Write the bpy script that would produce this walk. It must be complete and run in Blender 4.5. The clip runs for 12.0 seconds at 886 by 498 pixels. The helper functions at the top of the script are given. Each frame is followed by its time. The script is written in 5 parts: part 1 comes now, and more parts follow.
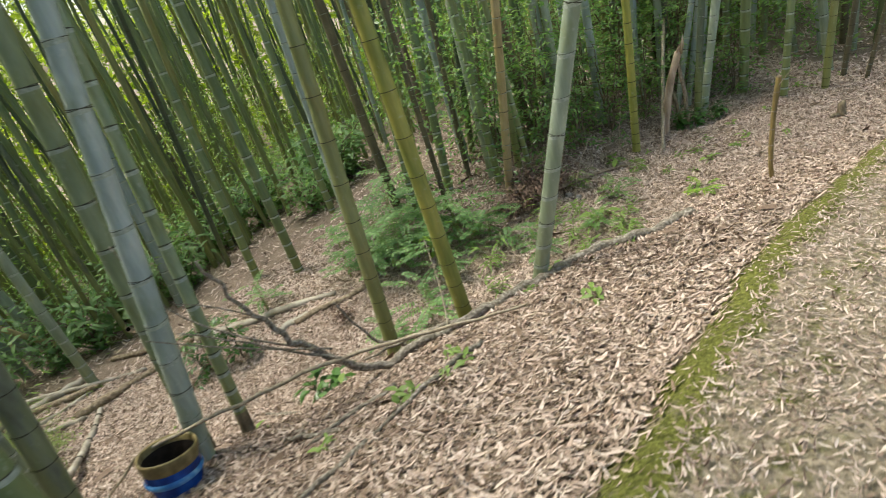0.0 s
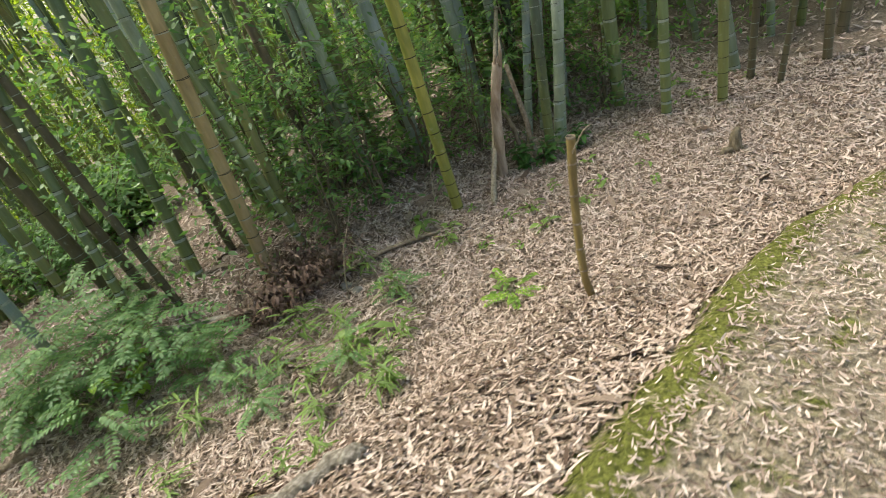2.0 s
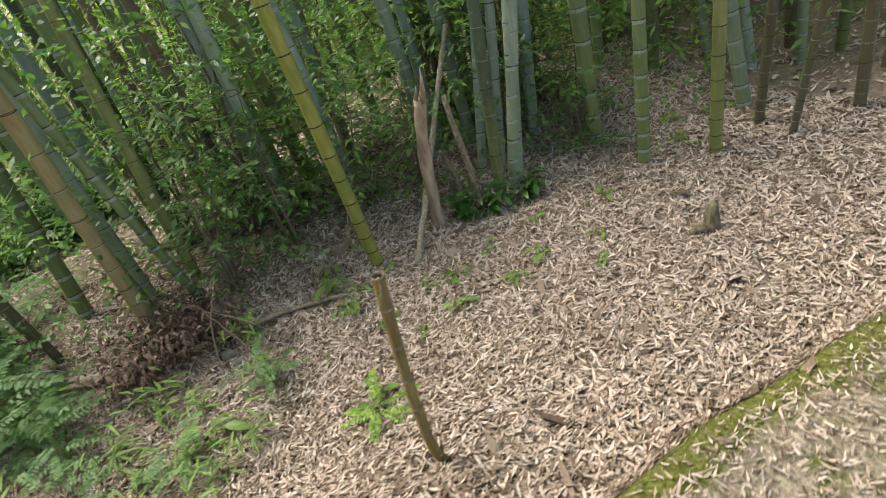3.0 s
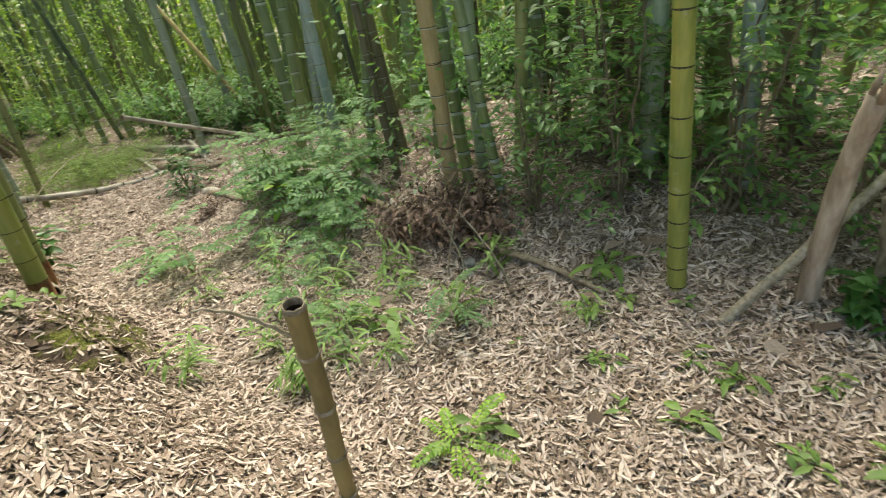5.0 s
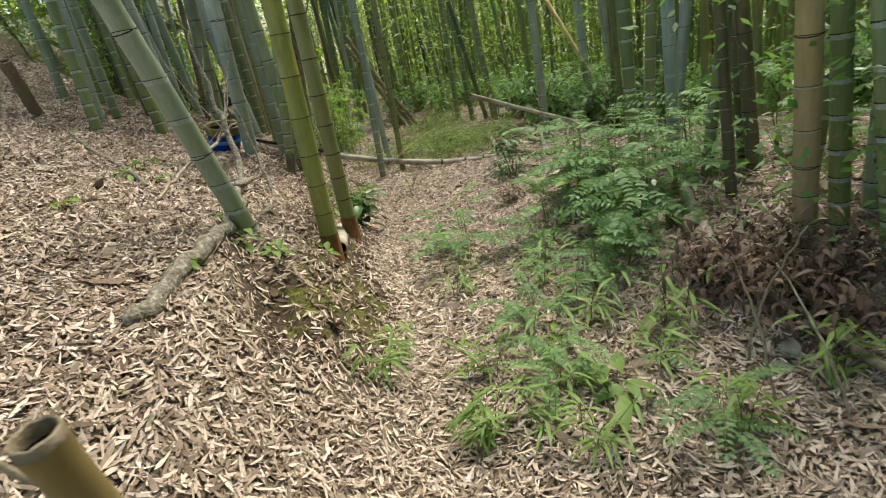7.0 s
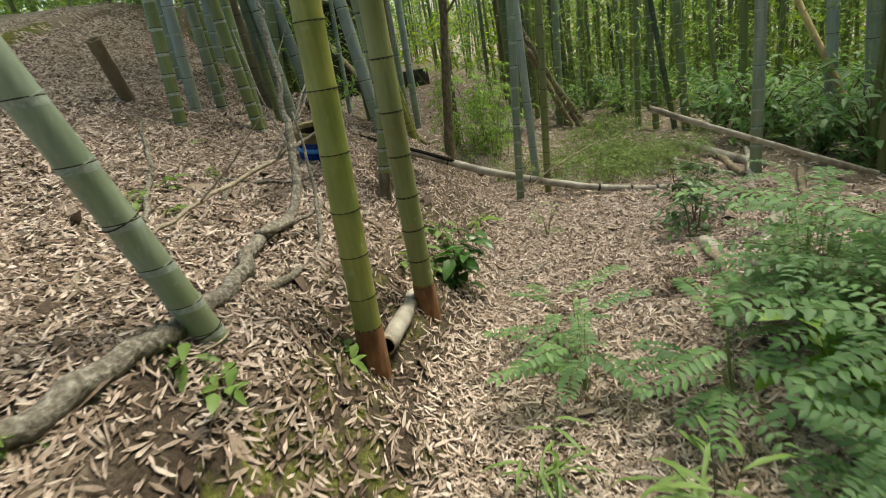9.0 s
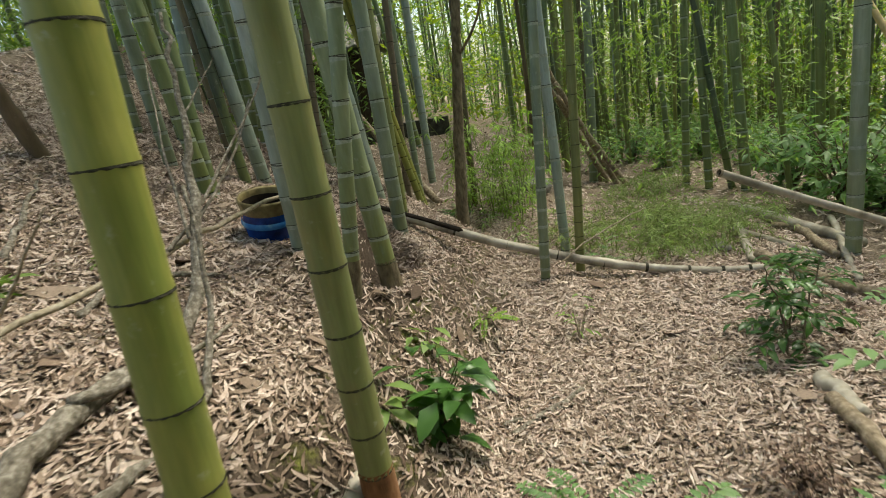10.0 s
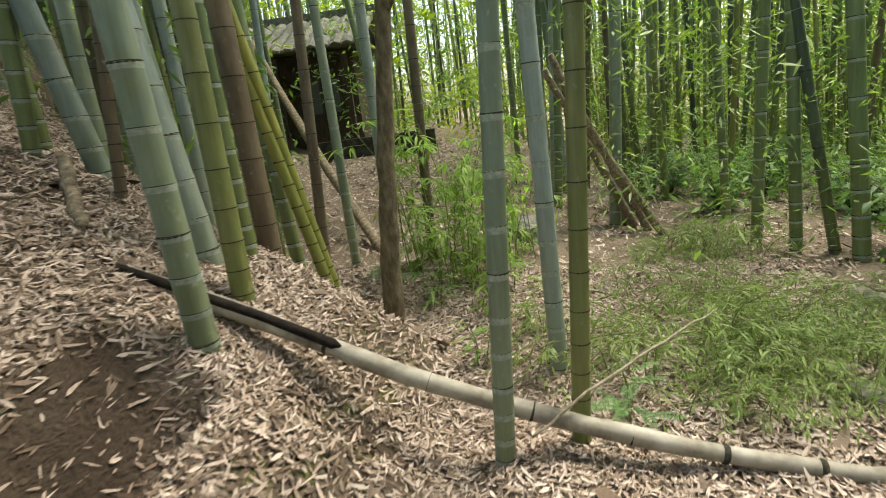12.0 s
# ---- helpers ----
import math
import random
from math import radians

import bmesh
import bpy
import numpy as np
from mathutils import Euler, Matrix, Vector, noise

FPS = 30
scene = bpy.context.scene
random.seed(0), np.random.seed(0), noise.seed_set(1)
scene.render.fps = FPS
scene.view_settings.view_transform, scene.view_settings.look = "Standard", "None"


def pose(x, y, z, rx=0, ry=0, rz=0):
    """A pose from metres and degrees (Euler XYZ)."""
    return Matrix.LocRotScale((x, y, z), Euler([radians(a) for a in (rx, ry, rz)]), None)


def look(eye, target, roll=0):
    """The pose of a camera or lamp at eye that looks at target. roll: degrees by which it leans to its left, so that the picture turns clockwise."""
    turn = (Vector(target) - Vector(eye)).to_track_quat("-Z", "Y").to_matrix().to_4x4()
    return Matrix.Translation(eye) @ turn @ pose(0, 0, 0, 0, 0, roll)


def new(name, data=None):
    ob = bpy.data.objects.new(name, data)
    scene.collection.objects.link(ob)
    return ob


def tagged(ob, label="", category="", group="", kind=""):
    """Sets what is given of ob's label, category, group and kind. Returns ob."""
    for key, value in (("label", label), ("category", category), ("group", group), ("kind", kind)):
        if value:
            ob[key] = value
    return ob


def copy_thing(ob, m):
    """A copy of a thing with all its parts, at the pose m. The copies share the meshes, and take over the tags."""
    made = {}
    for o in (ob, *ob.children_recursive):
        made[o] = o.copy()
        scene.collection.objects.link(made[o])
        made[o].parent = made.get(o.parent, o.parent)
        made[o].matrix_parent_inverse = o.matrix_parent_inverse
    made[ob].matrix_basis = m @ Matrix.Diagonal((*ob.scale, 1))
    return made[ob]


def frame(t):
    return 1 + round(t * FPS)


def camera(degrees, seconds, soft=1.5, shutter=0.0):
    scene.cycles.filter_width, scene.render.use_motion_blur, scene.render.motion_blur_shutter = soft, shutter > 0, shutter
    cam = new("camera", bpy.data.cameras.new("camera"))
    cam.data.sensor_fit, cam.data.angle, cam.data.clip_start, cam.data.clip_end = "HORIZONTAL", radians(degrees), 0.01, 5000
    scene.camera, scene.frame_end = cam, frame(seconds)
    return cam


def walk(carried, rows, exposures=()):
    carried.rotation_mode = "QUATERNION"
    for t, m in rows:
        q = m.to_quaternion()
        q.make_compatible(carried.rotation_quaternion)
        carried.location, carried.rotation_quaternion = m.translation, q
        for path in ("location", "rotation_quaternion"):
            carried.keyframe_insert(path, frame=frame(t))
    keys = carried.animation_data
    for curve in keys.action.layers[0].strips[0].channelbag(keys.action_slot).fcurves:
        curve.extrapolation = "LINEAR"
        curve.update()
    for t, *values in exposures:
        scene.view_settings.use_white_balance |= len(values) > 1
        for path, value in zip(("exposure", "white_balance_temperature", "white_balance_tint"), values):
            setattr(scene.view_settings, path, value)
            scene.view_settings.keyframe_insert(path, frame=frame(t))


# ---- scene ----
cam = camera(77.0, 12.0, soft=1.0, shutter=0.2)
PATH = [
    (0, (-4.514, -2.215, 2.287), (-3.791, -0.588, 1.376), -17.4),
    (0.5, (-3.647, -1.924, 2.076), (-2.876, -0.333, 1.142), -17.9),
    (1, (-2.923, -1.701, 1.934), (-2.126, -0.142, 0.968), -19.7),
    (1.5, (-2.17, -1.42, 1.815), (-1.4, 0.134, 0.819), -19.8),
    (2, (-1.425, -1.252, 1.666), (-0.699, 0.317, 0.659), -20.3),
    (2.5, (-0.71, -1.061, 1.543), (-0.081, 0.533, 0.513), -20.7),
    (2.7, (-0.415, -1.003, 1.55), (0.183, 0.599, 0.513), -20.5),
    (4.3, (0.941, -0.274, 1.227), (0.678, 1.461, 0.269), -11.3),
    (4.5, (0.955, -0.17, 1.17), (0.422, 1.508, 0.222), -10.3),
    (4.9, (1.016, -0.011, 1.161), (0.102, 1.496, 0.215), -8.6),
    (5, (1.026, 0.032, 1.16), (0.05, 1.494, 0.205), -9.1),
    (5.5, (1.067, 0.232, 1.046), (-0.265, 1.423, 0.149), -8.6),
    (6, (1.044, 0.448, 1.015), (-0.464, 1.432, 0.143), -8.5),
    (6.5, (0.947, 0.615, 0.975), (-0.685, 1.423, 0.149), -10.2),
    (7, (0.79, 0.863, 0.864), (-0.969, 1.435, 0.104), -11.8),
    (7.2, (0.712, 0.976, 0.824), (-1.074, 1.48, 0.078), -11.6),
    (8.8, (-0.388, 1.656, 0.874), (-2.248, 1.666, 0.14), -10.7),
    (9, (-0.649, 1.699, 0.82), (-2.518, 1.688, 0.108), -10.2),
    (9.5, (-1.306, 1.797, 0.753), (-3.193, 1.722, 0.093), -9.2),
    (10, (-1.91, 1.969, 0.734), (-3.831, 1.882, 0.186), -9.7),
    (10.5, (-2.507, 2.019, 0.587), (-4.424, 1.882, 0.034), -8.0),
    (11, (-3.162, 2.194, 0.616), (-5.07, 2.025, 0.04), -8.1),
    (11.5, (-3.784, 2.364, 0.49), (-5.712, 2.208, -0.018), -7.9),
    (12, (-4.437, 2.596, 0.439), (-6.374, 2.453, -0.041), -7.5),
]
walk(cam, [(t, look(eye, target, roll)) for t, eye, target, roll in PATH],
     exposures=[(0, 1.32, 6600, 4), (2.7, 1.32, 6600, 4), (4.3, 1.58, 6800, 0), (7.0, 1.25, 6800, 0), (9.5, 1.04, 6800, 0), (11, 1.25, 6800, 2), (12, 1.48, 6800, 2)])

# ---- sky and sun: a bright overcast day above the grove ----
world = bpy.data.worlds.new("sky")
world.use_nodes = True
scene.world = world
sky = world.node_tree.nodes.new("ShaderNodeTexSky")
sky.sky_type, sky.sun_disc = "NISHITA", False
SUN_EL, SUN_AZ = radians(62), radians(-35)
sky.sun_elevation, sky.sun_rotation = SUN_EL, SUN_AZ
sky.air_density, sky.dust_density, sky.ozone_density = 1.0, 4.0, 0.6
back = world.node_tree.nodes["Background"]
back.inputs["Strength"].default_value = 0.15
world.node_tree.links.new(sky.outputs[0], back.inputs[0])
sun = new("sun", bpy.data.lights.new("sun", "SUN"))
sun.data.energy, sun.data.angle, sun.data.color = 2.2, radians(20), (1.0, 0.95, 0.86)
sun_way = Vector((math.sin(SUN_AZ) * math.cos(SUN_EL), math.cos(SUN_AZ) * math.cos(SUN_EL), math.sin(SUN_EL)))
sun.matrix_world = look(sun_way * 40, (0, 0, 0))


# ---- the lie of the land ----
def mix(a, b, f):
    return a + (b - a) * f


def step(a, b, v):
    f = np.clip((v - a) / (b - a), 0.0, 1.0)
    return f * f * (3 - 2 * f)


def edge_y(x):
    """The mossy edge of the footpath."""
    q = np.clip(x, -5.0, 2.2)
    return -0.19 - 0.05 * np.clip(0.6 - q, 0, 2) + 0.165 * q - 0.029 * q * q + 0.025 * np.sin(2.1 * x) + 0.012 * np.sin(7.3 * x)


def crest_y(x):
    """The crest of the bank between footpath and lane."""
    return 0.75 + 0.24 * np.clip(-2.4 - x, -5.0, 3.6) - 0.9 * np.clip(-7.4 - x, 0, 4.0) + 0.05 * np.sin(3.3 * x + 1) + 0.14 * np.exp(-((x + 2.4) / 0.5) ** 2)


def ground_z(x, y):
    x, y = np.asarray(x, float), np.asarray(y, float)
    path = 0.10 - 0.205 * (np.clip(x, -8.5, 6) - 0.2) + 0.02 * np.clip(-y - 1.5, 0, 60)
    lane = -0.64 + 0.08 * np.clip(x, -5.5, 0) + 0.12 * np.clip(-6.6 - x, 0, 8) * step(4.5, 1.8, y) + 0.02 * np.clip(x, 0, 3)
    steep = step(0.2, -1.6, x)
    top = mix(path - 0.30, np.clip(0.19 + 0.085 * x, -0.35, 0.1) + 0.1 * np.clip(-7 - x, 0, 6), steep)
    e, c = edge_y(x), crest_y(x)
    shelf = mix(path, top, np.clip((y - e) / np.maximum(c - e, 0.2), 0, 1))
    shelf = np.where(y < e, path, shelf) - 0.05 * step(e - 0.05, e + 0.06, y)
    foot = mix(1.25, 0.92, steep)
    z = mix(shelf, lane, step(c - 0.1, c + foot, y))
    # the far side lifts a little along the thicket and then falls away into the valley
    z = z + 0.22 * step(2.6, 3.9, y) * step(-5.5, -2.0, x) + 0.1 * step(2.2, 3.4, y) * step(-5.8, -3.5, x)
    z = z + 0.11 * np.exp(-((x + 5.05) / 0.5) ** 2 - ((y - 1.1) / 0.5) ** 2)
    z = z - 0.16 * np.clip(y - 5.5, 0, 25)
    z = z + 0.14 * np.exp(-((x + 6.1) ** 2 + (y - 2.5) ** 2) / 0.35)
    z = z - 0.5 * np.exp(-((x + 5.85) / 0.36) ** 2 - ((y - 1.40) / 0.17) ** 2) - 0.28 * np.exp(-((x + 5.35) / 0.3) ** 2 - ((y - 1.36) / 0.13) ** 2) - 0.22 * np.exp(-((x + 1.85) / 0.38) ** 2 - ((y - 0.80) / 0.10) ** 2)
    lip = 1.17 + 0.04 * np.sin(9 * x) + 0.03 * np.sin(23 * x)
    z = z - 0.20 * step(lip, lip + 0.08, y) * step(1.7, 1.35, y) * step(-6.36, -6.22, x) * step(-5.35, -5.6, x)
    return z + 0.03 * np.sin(1.7 * x + 0.6) * np.sin(2.3 * y) + 0.012 * np.sin(7 * x + 2 * y) * np.sin(6.1 * y - x)


def gz(x, y):
    return float(ground_z(x, y))


# open earth on the bank, coloured darker where the undercuts lie in shade
EARTH_SHADES = ((-5.8, 1.27, 0.5, 0.17, 1.0), (-1.85, 0.82, 0.45, 0.16, 1.0), (-5.15, 1.12, 0.45, 0.22, 1.0), (-4.85, 1.28, 0.3, 0.22, 0.95), (-6.2, 1.22, 0.3, 0.16, 0.8), (-2.2, 0.70, 0.4, 0.10, 0.85), (-3.5, 0.95, 0.35, 0.13, 0.7), (-7.2, 0.4, 0.5, 0.25, 0.7), (-6.6, 0.75, 0.35, 0.2, 0.5), (-0.55, 0.35, 0.25, 0.06, 0.5))


def earth_and_shade(x, y):
    """How far the bank's earth lies open, darkened as undercut shade, from 0 to 1."""
    out = np.zeros_like(np.asarray(x, float))
    out = np.maximum(out, 0.9 * step(1.1, 1.17, y) * step(1.42, 1.30, y) * step(-6.4, -6.25, x) * step(-5.15, -5.35, x))
    for cx, cy, rx, ry, much in EARTH_SHADES:
        out = np.maximum(out, much * np.exp(-((x - cx) / rx) ** 2 - ((y - cy) / ry) ** 2))
    return out


# ---- materials ----
def material(name, rough=0.8, spec=0.3):
    m = bpy.data.materials.new(name)
    m.use_nodes = True
    b = m.node_tree.nodes["Principled BSDF"]
    b.inputs["Roughness"].default_value = rough
    b.inputs["Specular IOR Level"].default_value = spec
    return m, m.node_tree.nodes, m.node_tree.links, b


def node(nodes, kind, **inputs):
    n = nodes.new(kind)
    for key, value in inputs.items():
        n.inputs[key.replace("_", " ")].default_value = value
    return n


def ramp(nodes, links, source, *stops):
    r = nodes.new("ShaderNodeValToRGB")
    while len(r.color_ramp.elements) < len(stops):
        r.color_ramp.elements.new(0.5)
    for e, (at, colour) in zip(r.color_ramp.elements, stops):
        e.position, e.color = at, (*colour, 1)
    links.new(source, r.inputs[0])
    return r.outputs[0]


def blend(nodes, links, fac, a, b, how="MIX"):
    m = nodes.new("ShaderNodeMix")
    m.data_type, m.blend_type = "RGBA", how
    for socket, value in ((m.inputs[0], fac), (m.inputs[6], a), (m.inputs[7], b)):
        if isinstance(value, (int, float)):
            socket.default_value = value
        elif isinstance(value, tuple):
            socket.default_value = (*value, 1)
        else:
            links.new(value, socket)
    return m.outputs[2]


def bump(nodes, links, height, bsdf, strength, distance=0.02):
    b = node(nodes, "ShaderNodeBump", Strength=strength, Distance=distance)
    links.new(height, b.inputs["Height"])
    links.new(b.outputs[0], bsdf.inputs["Normal"])


def noise_of(nodes, links, scale, detail=5.0, stretch=None, rough=0.6):
    n = node(nodes, "ShaderNodeTexNoise", Scale=scale, Detail=detail, Roughness=rough)
    c = nodes.new("ShaderNodeTexCoord")
    if stretch:
        m = nodes.new("ShaderNodeMapping")
        m.inputs["Scale"].default_value = stretch
        links.new(c.outputs["Object"], m.inputs[0])
        links.new(m.outputs[0], n.inputs["Vector"])
    else:
        links.new(c.outputs["Object"], n.inputs["Vector"])
    return n.outputs["Fac"]


def ground_material():
    m, n, k, b = material("forest_soil", 0.95, 0.15)
    soil = ramp(n, k, noise_of(n, k, 3.0, 8), (0.3, (0.09, 0.066, 0.048)), (0.55, (0.19, 0.145, 0.11)), (0.75, (0.31, 0.25, 0.195)))
    fine = ramp(n, k, noise_of(n, k, 55.0, 4), (0.38, (0.12, 0.088, 0.063)), (0.62, (0.42, 0.34, 0.27)))
    litter = blend(n, k, 0.45, soil, fine)
    # trodden footpath: grey-brown dust with crushed leaf bits
    trod = ramp(n, k, noise_of(n, k, 38.0, 7), (0.3, (0.155, 0.125, 0.086)), (0.5, (0.285, 0.235, 0.168)), (0.72, (0.45, 0.375, 0.29)))
    a = n.new("ShaderNodeAttribute")
    a.attribute_name = "trod"
    both = blend(n, k, a.outputs["Fac"], litter, trod)
    ab = n.new("ShaderNodeAttribute")
    ab.attribute_name = "bare_shade"
    # open earth; its near-black tone also paints in the undercut's shadow
    both = blend(n, k, ab.outputs["Fac"], both, blend(n, k, 0.18, (0.035, 0.023, 0.015), soil))
    moss = ramp(n, k, noise_of(n, k, 60.0, 5), (0.3, (0.06, 0.066, 0.014)), (0.7, (0.20, 0.205, 0.05)))
    am = n.new("ShaderNodeAttribute")
    am.attribute_name = "moss"
    sub = n.new("ShaderNodeMath")
    sub.operation = "ADD"
    k.new(am.outputs["Fac"], sub.inputs[0])
    k.new(noise_of(n, k, 9.0, 6), sub.inputs[1])
    edge = ramp(n, k, sub.outputs[0], (0.80, (0, 0, 0)), (0.98, (1, 1, 1)))
    k.new(blend(n, k, edge, both, moss), b.inputs["Base Color"])
    bump(n, k, noise_of(n, k, 40.0, 8), b, 0.9, 0.03)
    return m


def leaf_material(name, dark, mid, light, gloss=0.5, through_part=0.35, spec=0.35):
    """Living leaves: they let some light through, and vary leaf by leaf."""
    m, n, k, b = material(name, gloss, spec)
    g = n.new("ShaderNodeNewGeometry")
    colour = ramp(n, k, g.outputs["Random Per Island"], (0.0, dark), (0.5, mid), (1.0, light))
    o = n.new("ShaderNodeObjectInfo")
    tone = ramp(n, k, o.outputs["Random"], (0.0, (0.8, 0.8, 0.8)), (1.0, (1.15, 1.1, 1.0)))
    colour = blend(n, k, 1.0, colour, tone, "MULTIPLY")
    k.new(colour, b.inputs["Base Color"])
    t = n.new("ShaderNodeBsdfTranslucent")
    k.new(blend(n, k, 1.0, colour, (1.3, 1.45, 0.7), "MULTIPLY"), t.inputs[0])
    s = n.new("ShaderNodeMixShader")
    s.inputs[0].default_value = through_part
    k.new(b.outputs[0], s.inputs[1])
    k.new(t.outputs[0], s.inputs[2])
    k.new(s.outputs[0], n["Material Output"].inputs[0])
    return m


def litter_material(name, *stops):
    m, n, k, b = material(name, 0.75, 0.25)
    g = n.new("ShaderNodeNewGeometry")
    colour = ramp(n, k, g.outputs["Random Per Island"], *stops)
    grain = ramp(n, k, noise_of(n, k, 90.0, 4), (0.3, (0.72, 0.70, 0.66)), (0.7, (1.08, 1.06, 1.02)))
    k.new(blend(n, k, 1.0, colour, grain, "MULTIPLY"), b.inputs["Base Color"])
    return m


def culm_material(name, low, high, stain, bloom=0.3, gloss=0.38, base=(0.19, 0.205, 0.055), soak=0.6):
    """Bamboo skin: greener or yellower in long vertical clouds, with pale bloom, scratches and grey lichen spots."""
    m, n, k, b = material(name, gloss, 0.4)
    cloud = noise_of(n, k, 2.2, 4, (3.0, 3.0, 0.8))
    colour = ramp(n, k, cloud, (0.32, low), (0.68, high))
    o = n.new("ShaderNodeObjectInfo")
    tone = ramp(n, k, o.outputs["Random"], (0.0, (0.78, 0.80, 0.80)), (1.0, (1.18, 1.14, 1.1)))
    colour = blend(n, k, 1.0, colour, tone, "MULTIPLY")
    patch = ramp(n, k, noise_of(n, k, 7.0, 6, (1.0, 1.0, 0.35)), (0.50, (0, 0, 0)), (0.72, (1, 1, 1)))
    dim = n.new("ShaderNodeMath")
    dim.operation = "MULTIPLY"
    dim.inputs[1].default_value = 0.7
    k.new(patch, dim.inputs[0])
    colour = blend(n, k, dim.outputs[0], colour, stain)
    # the foot of a stalk is greener and yellower, its upper part dulled by grey bloom
    c = n.new("ShaderNodeTexCoord")
    xyz = n.new("ShaderNodeSeparateXYZ")
    k.new(c.outputs["Object"], xyz.inputs[0])
    mixed = n.new("ShaderNodeMath")
    mixed.operation = "MULTIPLY_ADD"
    mixed.inputs[1].default_value = 0.5
    k.new(xyz.outputs["Z"], mixed.inputs[0])
    k.new(patch, mixed.inputs[2])
    foot = ramp(n, k, mixed.outputs[0], (0.12, (soak,) * 3), (0.62, (0, 0, 0)))
    colour = blend(n, k, foot, colour, base)
    streak = ramp(n, k, noise_of(n, k, 60.0, 3, (1.0, 1.0, 0.04)), (0.35, (0.88, 0.88, 0.88)), (0.7, (1.06, 1.06, 1.06)))
    colour = blend(n, k, 1.0, colour, streak, "MULTIPLY")
    spots = ramp(n, k, noise_of(n, k, 26.0, 5), (0.62, (0, 0, 0)), (0.74, (1, 1, 1)))
    dim2 = n.new("ShaderNodeMath")
    dim2.operation = "MULTIPLY"
    dim2.inputs[1].default_value = bloom
    k.new(spots, dim2.inputs[0])
    colour = blend(n, k, dim2.outputs[0], colour, (0.46, 0.47, 0.42))
    k.new(colour, b.inputs["Base Color"])
    k.new(ramp(n, k, cloud, (0.3, (gloss,) * 3), (0.7, (gloss + 0.18,) * 3)), b.inputs["Roughness"])
    bump(n, k, noise_of(n, k, 80.0, 3, (1.0, 1.0, 0.05)), b, 0.12, 0.004)
    return m


def rough_material(name, low, mid, high, scale=14.0, stretch=None, strength=0.7, rough=0.85):
    m, n, k, b = material(name, rough, 0.2)
    f = noise_of(n, k, scale, 8, stretch)
    k.new(ramp(n, k, f, (0.28, low), (0.5, mid), (0.72, high)), b.inputs["Base Color"])
    bump(n, k, f, b, strength, 0.012)
    return m


SOIL = ground_material()
CULM = {
    "green": culm_material("green_culm", (0.105, 0.15, 0.07), (0.20, 0.255, 0.13), (0.20, 0.20, 0.06)),
    "grey": culm_material("grey_green_culm", (0.19, 0.24, 0.185), (0.32, 0.375, 0.295), (0.17, 0.20, 0.09), 0.45, soak=0.45),
    "blue": culm_material("blue_green_culm", (0.22, 0.28, 0.275), (0.37, 0.43, 0.415), (0.15, 0.195, 0.11), 0.4, soak=0.4),
    "olive": culm_material("olive_culm", (0.155, 0.175, 0.07), (0.275, 0.29, 0.125), (0.25, 0.19, 0.06)),
    "yellow": culm_material("yellow_culm", (0.15, 0.19, 0.042), (0.38, 0.345, 0.085), (0.13, 0.16, 0.03), 0.3),
    "greenfoot": culm_material("green_footed_culm", (0.16, 0.205, 0.12), (0.27, 0.325, 0.215), (0.17, 0.19, 0.07), 0.4, soak=0.75),
    "darkfoot": culm_material("dark_olive_culm", (0.10, 0.12, 0.085), (0.19, 0.22, 0.17), (0.05, 0.045, 0.025), 0.25),
    # green skin again, darkened so that its colour carries the grove's deep shade
    "dark": culm_material("shaded_green_culm", (0.05, 0.075, 0.045), (0.10, 0.13, 0.085), (0.09, 0.08, 0.05)),
    "brown": culm_material("brown_culm", (0.085, 0.075, 0.045), (0.17, 0.15, 0.085), (0.07, 0.055, 0.035), 0.3, 0.45, (0.11, 0.09, 0.05)),
    "dead": culm_material("dead_culm", (0.10, 0.075, 0.05), (0.25, 0.20, 0.135), (0.05, 0.04, 0.03), 0.4, 0.6, (0.14, 0.10, 0.06)),
    "deadyellow": culm_material("straw_culm", (0.36, 0.27, 0.125), (0.52, 0.41, 0.21), (0.2, 0.15, 0.07), 0.25, 0.5, (0.30, 0.22, 0.12)),
}
POST = culm_material("post_culm", (0.17, 0.12, 0.045), (0.34, 0.25, 0.095), (0.10, 0.07, 0.035), 0.25, 0.55, (0.26, 0.19, 0.07))
SNAG = rough_material("torn_dead_culm", (0.11, 0.075, 0.05), (0.34, 0.26, 0.19), (0.56, 0.46, 0.37), 16.0, (1, 1, 0.18), 0.6, 0.7)
WITHER = litter_material("withered_shrub_leaves", (0.0, (0.05, 0.03, 0.022)), (0.5, (0.125, 0.078, 0.058)), (1.0, (0.27, 0.19, 0.15)))
NODE = rough_material("node_scar", (0.022, 0.02, 0.014), (0.045, 0.042, 0.03), (0.09, 0.085, 0.06), 60.0)
BLOOM = rough_material("node_bloom", (0.22, 0.255, 0.21), (0.31, 0.345, 0.29), (0.42, 0.45, 0.39), 60.0, None, 0.2)
SHEATH = rough_material("red_brown_base", (0.10, 0.045, 0.02), (0.22, 0.105, 0.05), (0.34, 0.19, 0.10), 20.0, (1, 1, 0.3))
BARK = rough_material("bark", (0.07, 0.055, 0.035), (0.16, 0.13, 0.085), (0.26, 0.215, 0.145), 30.0, (1, 1, 0.4), 1.0)
ROOT = rough_material("weathered_wood", (0.07, 0.058, 0.043), (0.19, 0.165, 0.13), (0.42, 0.385, 0.33), 48.0, None, 1.0)
DEADWOOD = rough_material("dead_wood", (0.10, 0.075, 0.05), (0.23, 0.18, 0.125), (0.40, 0.33, 0.25), 30.0, None, 0.6)
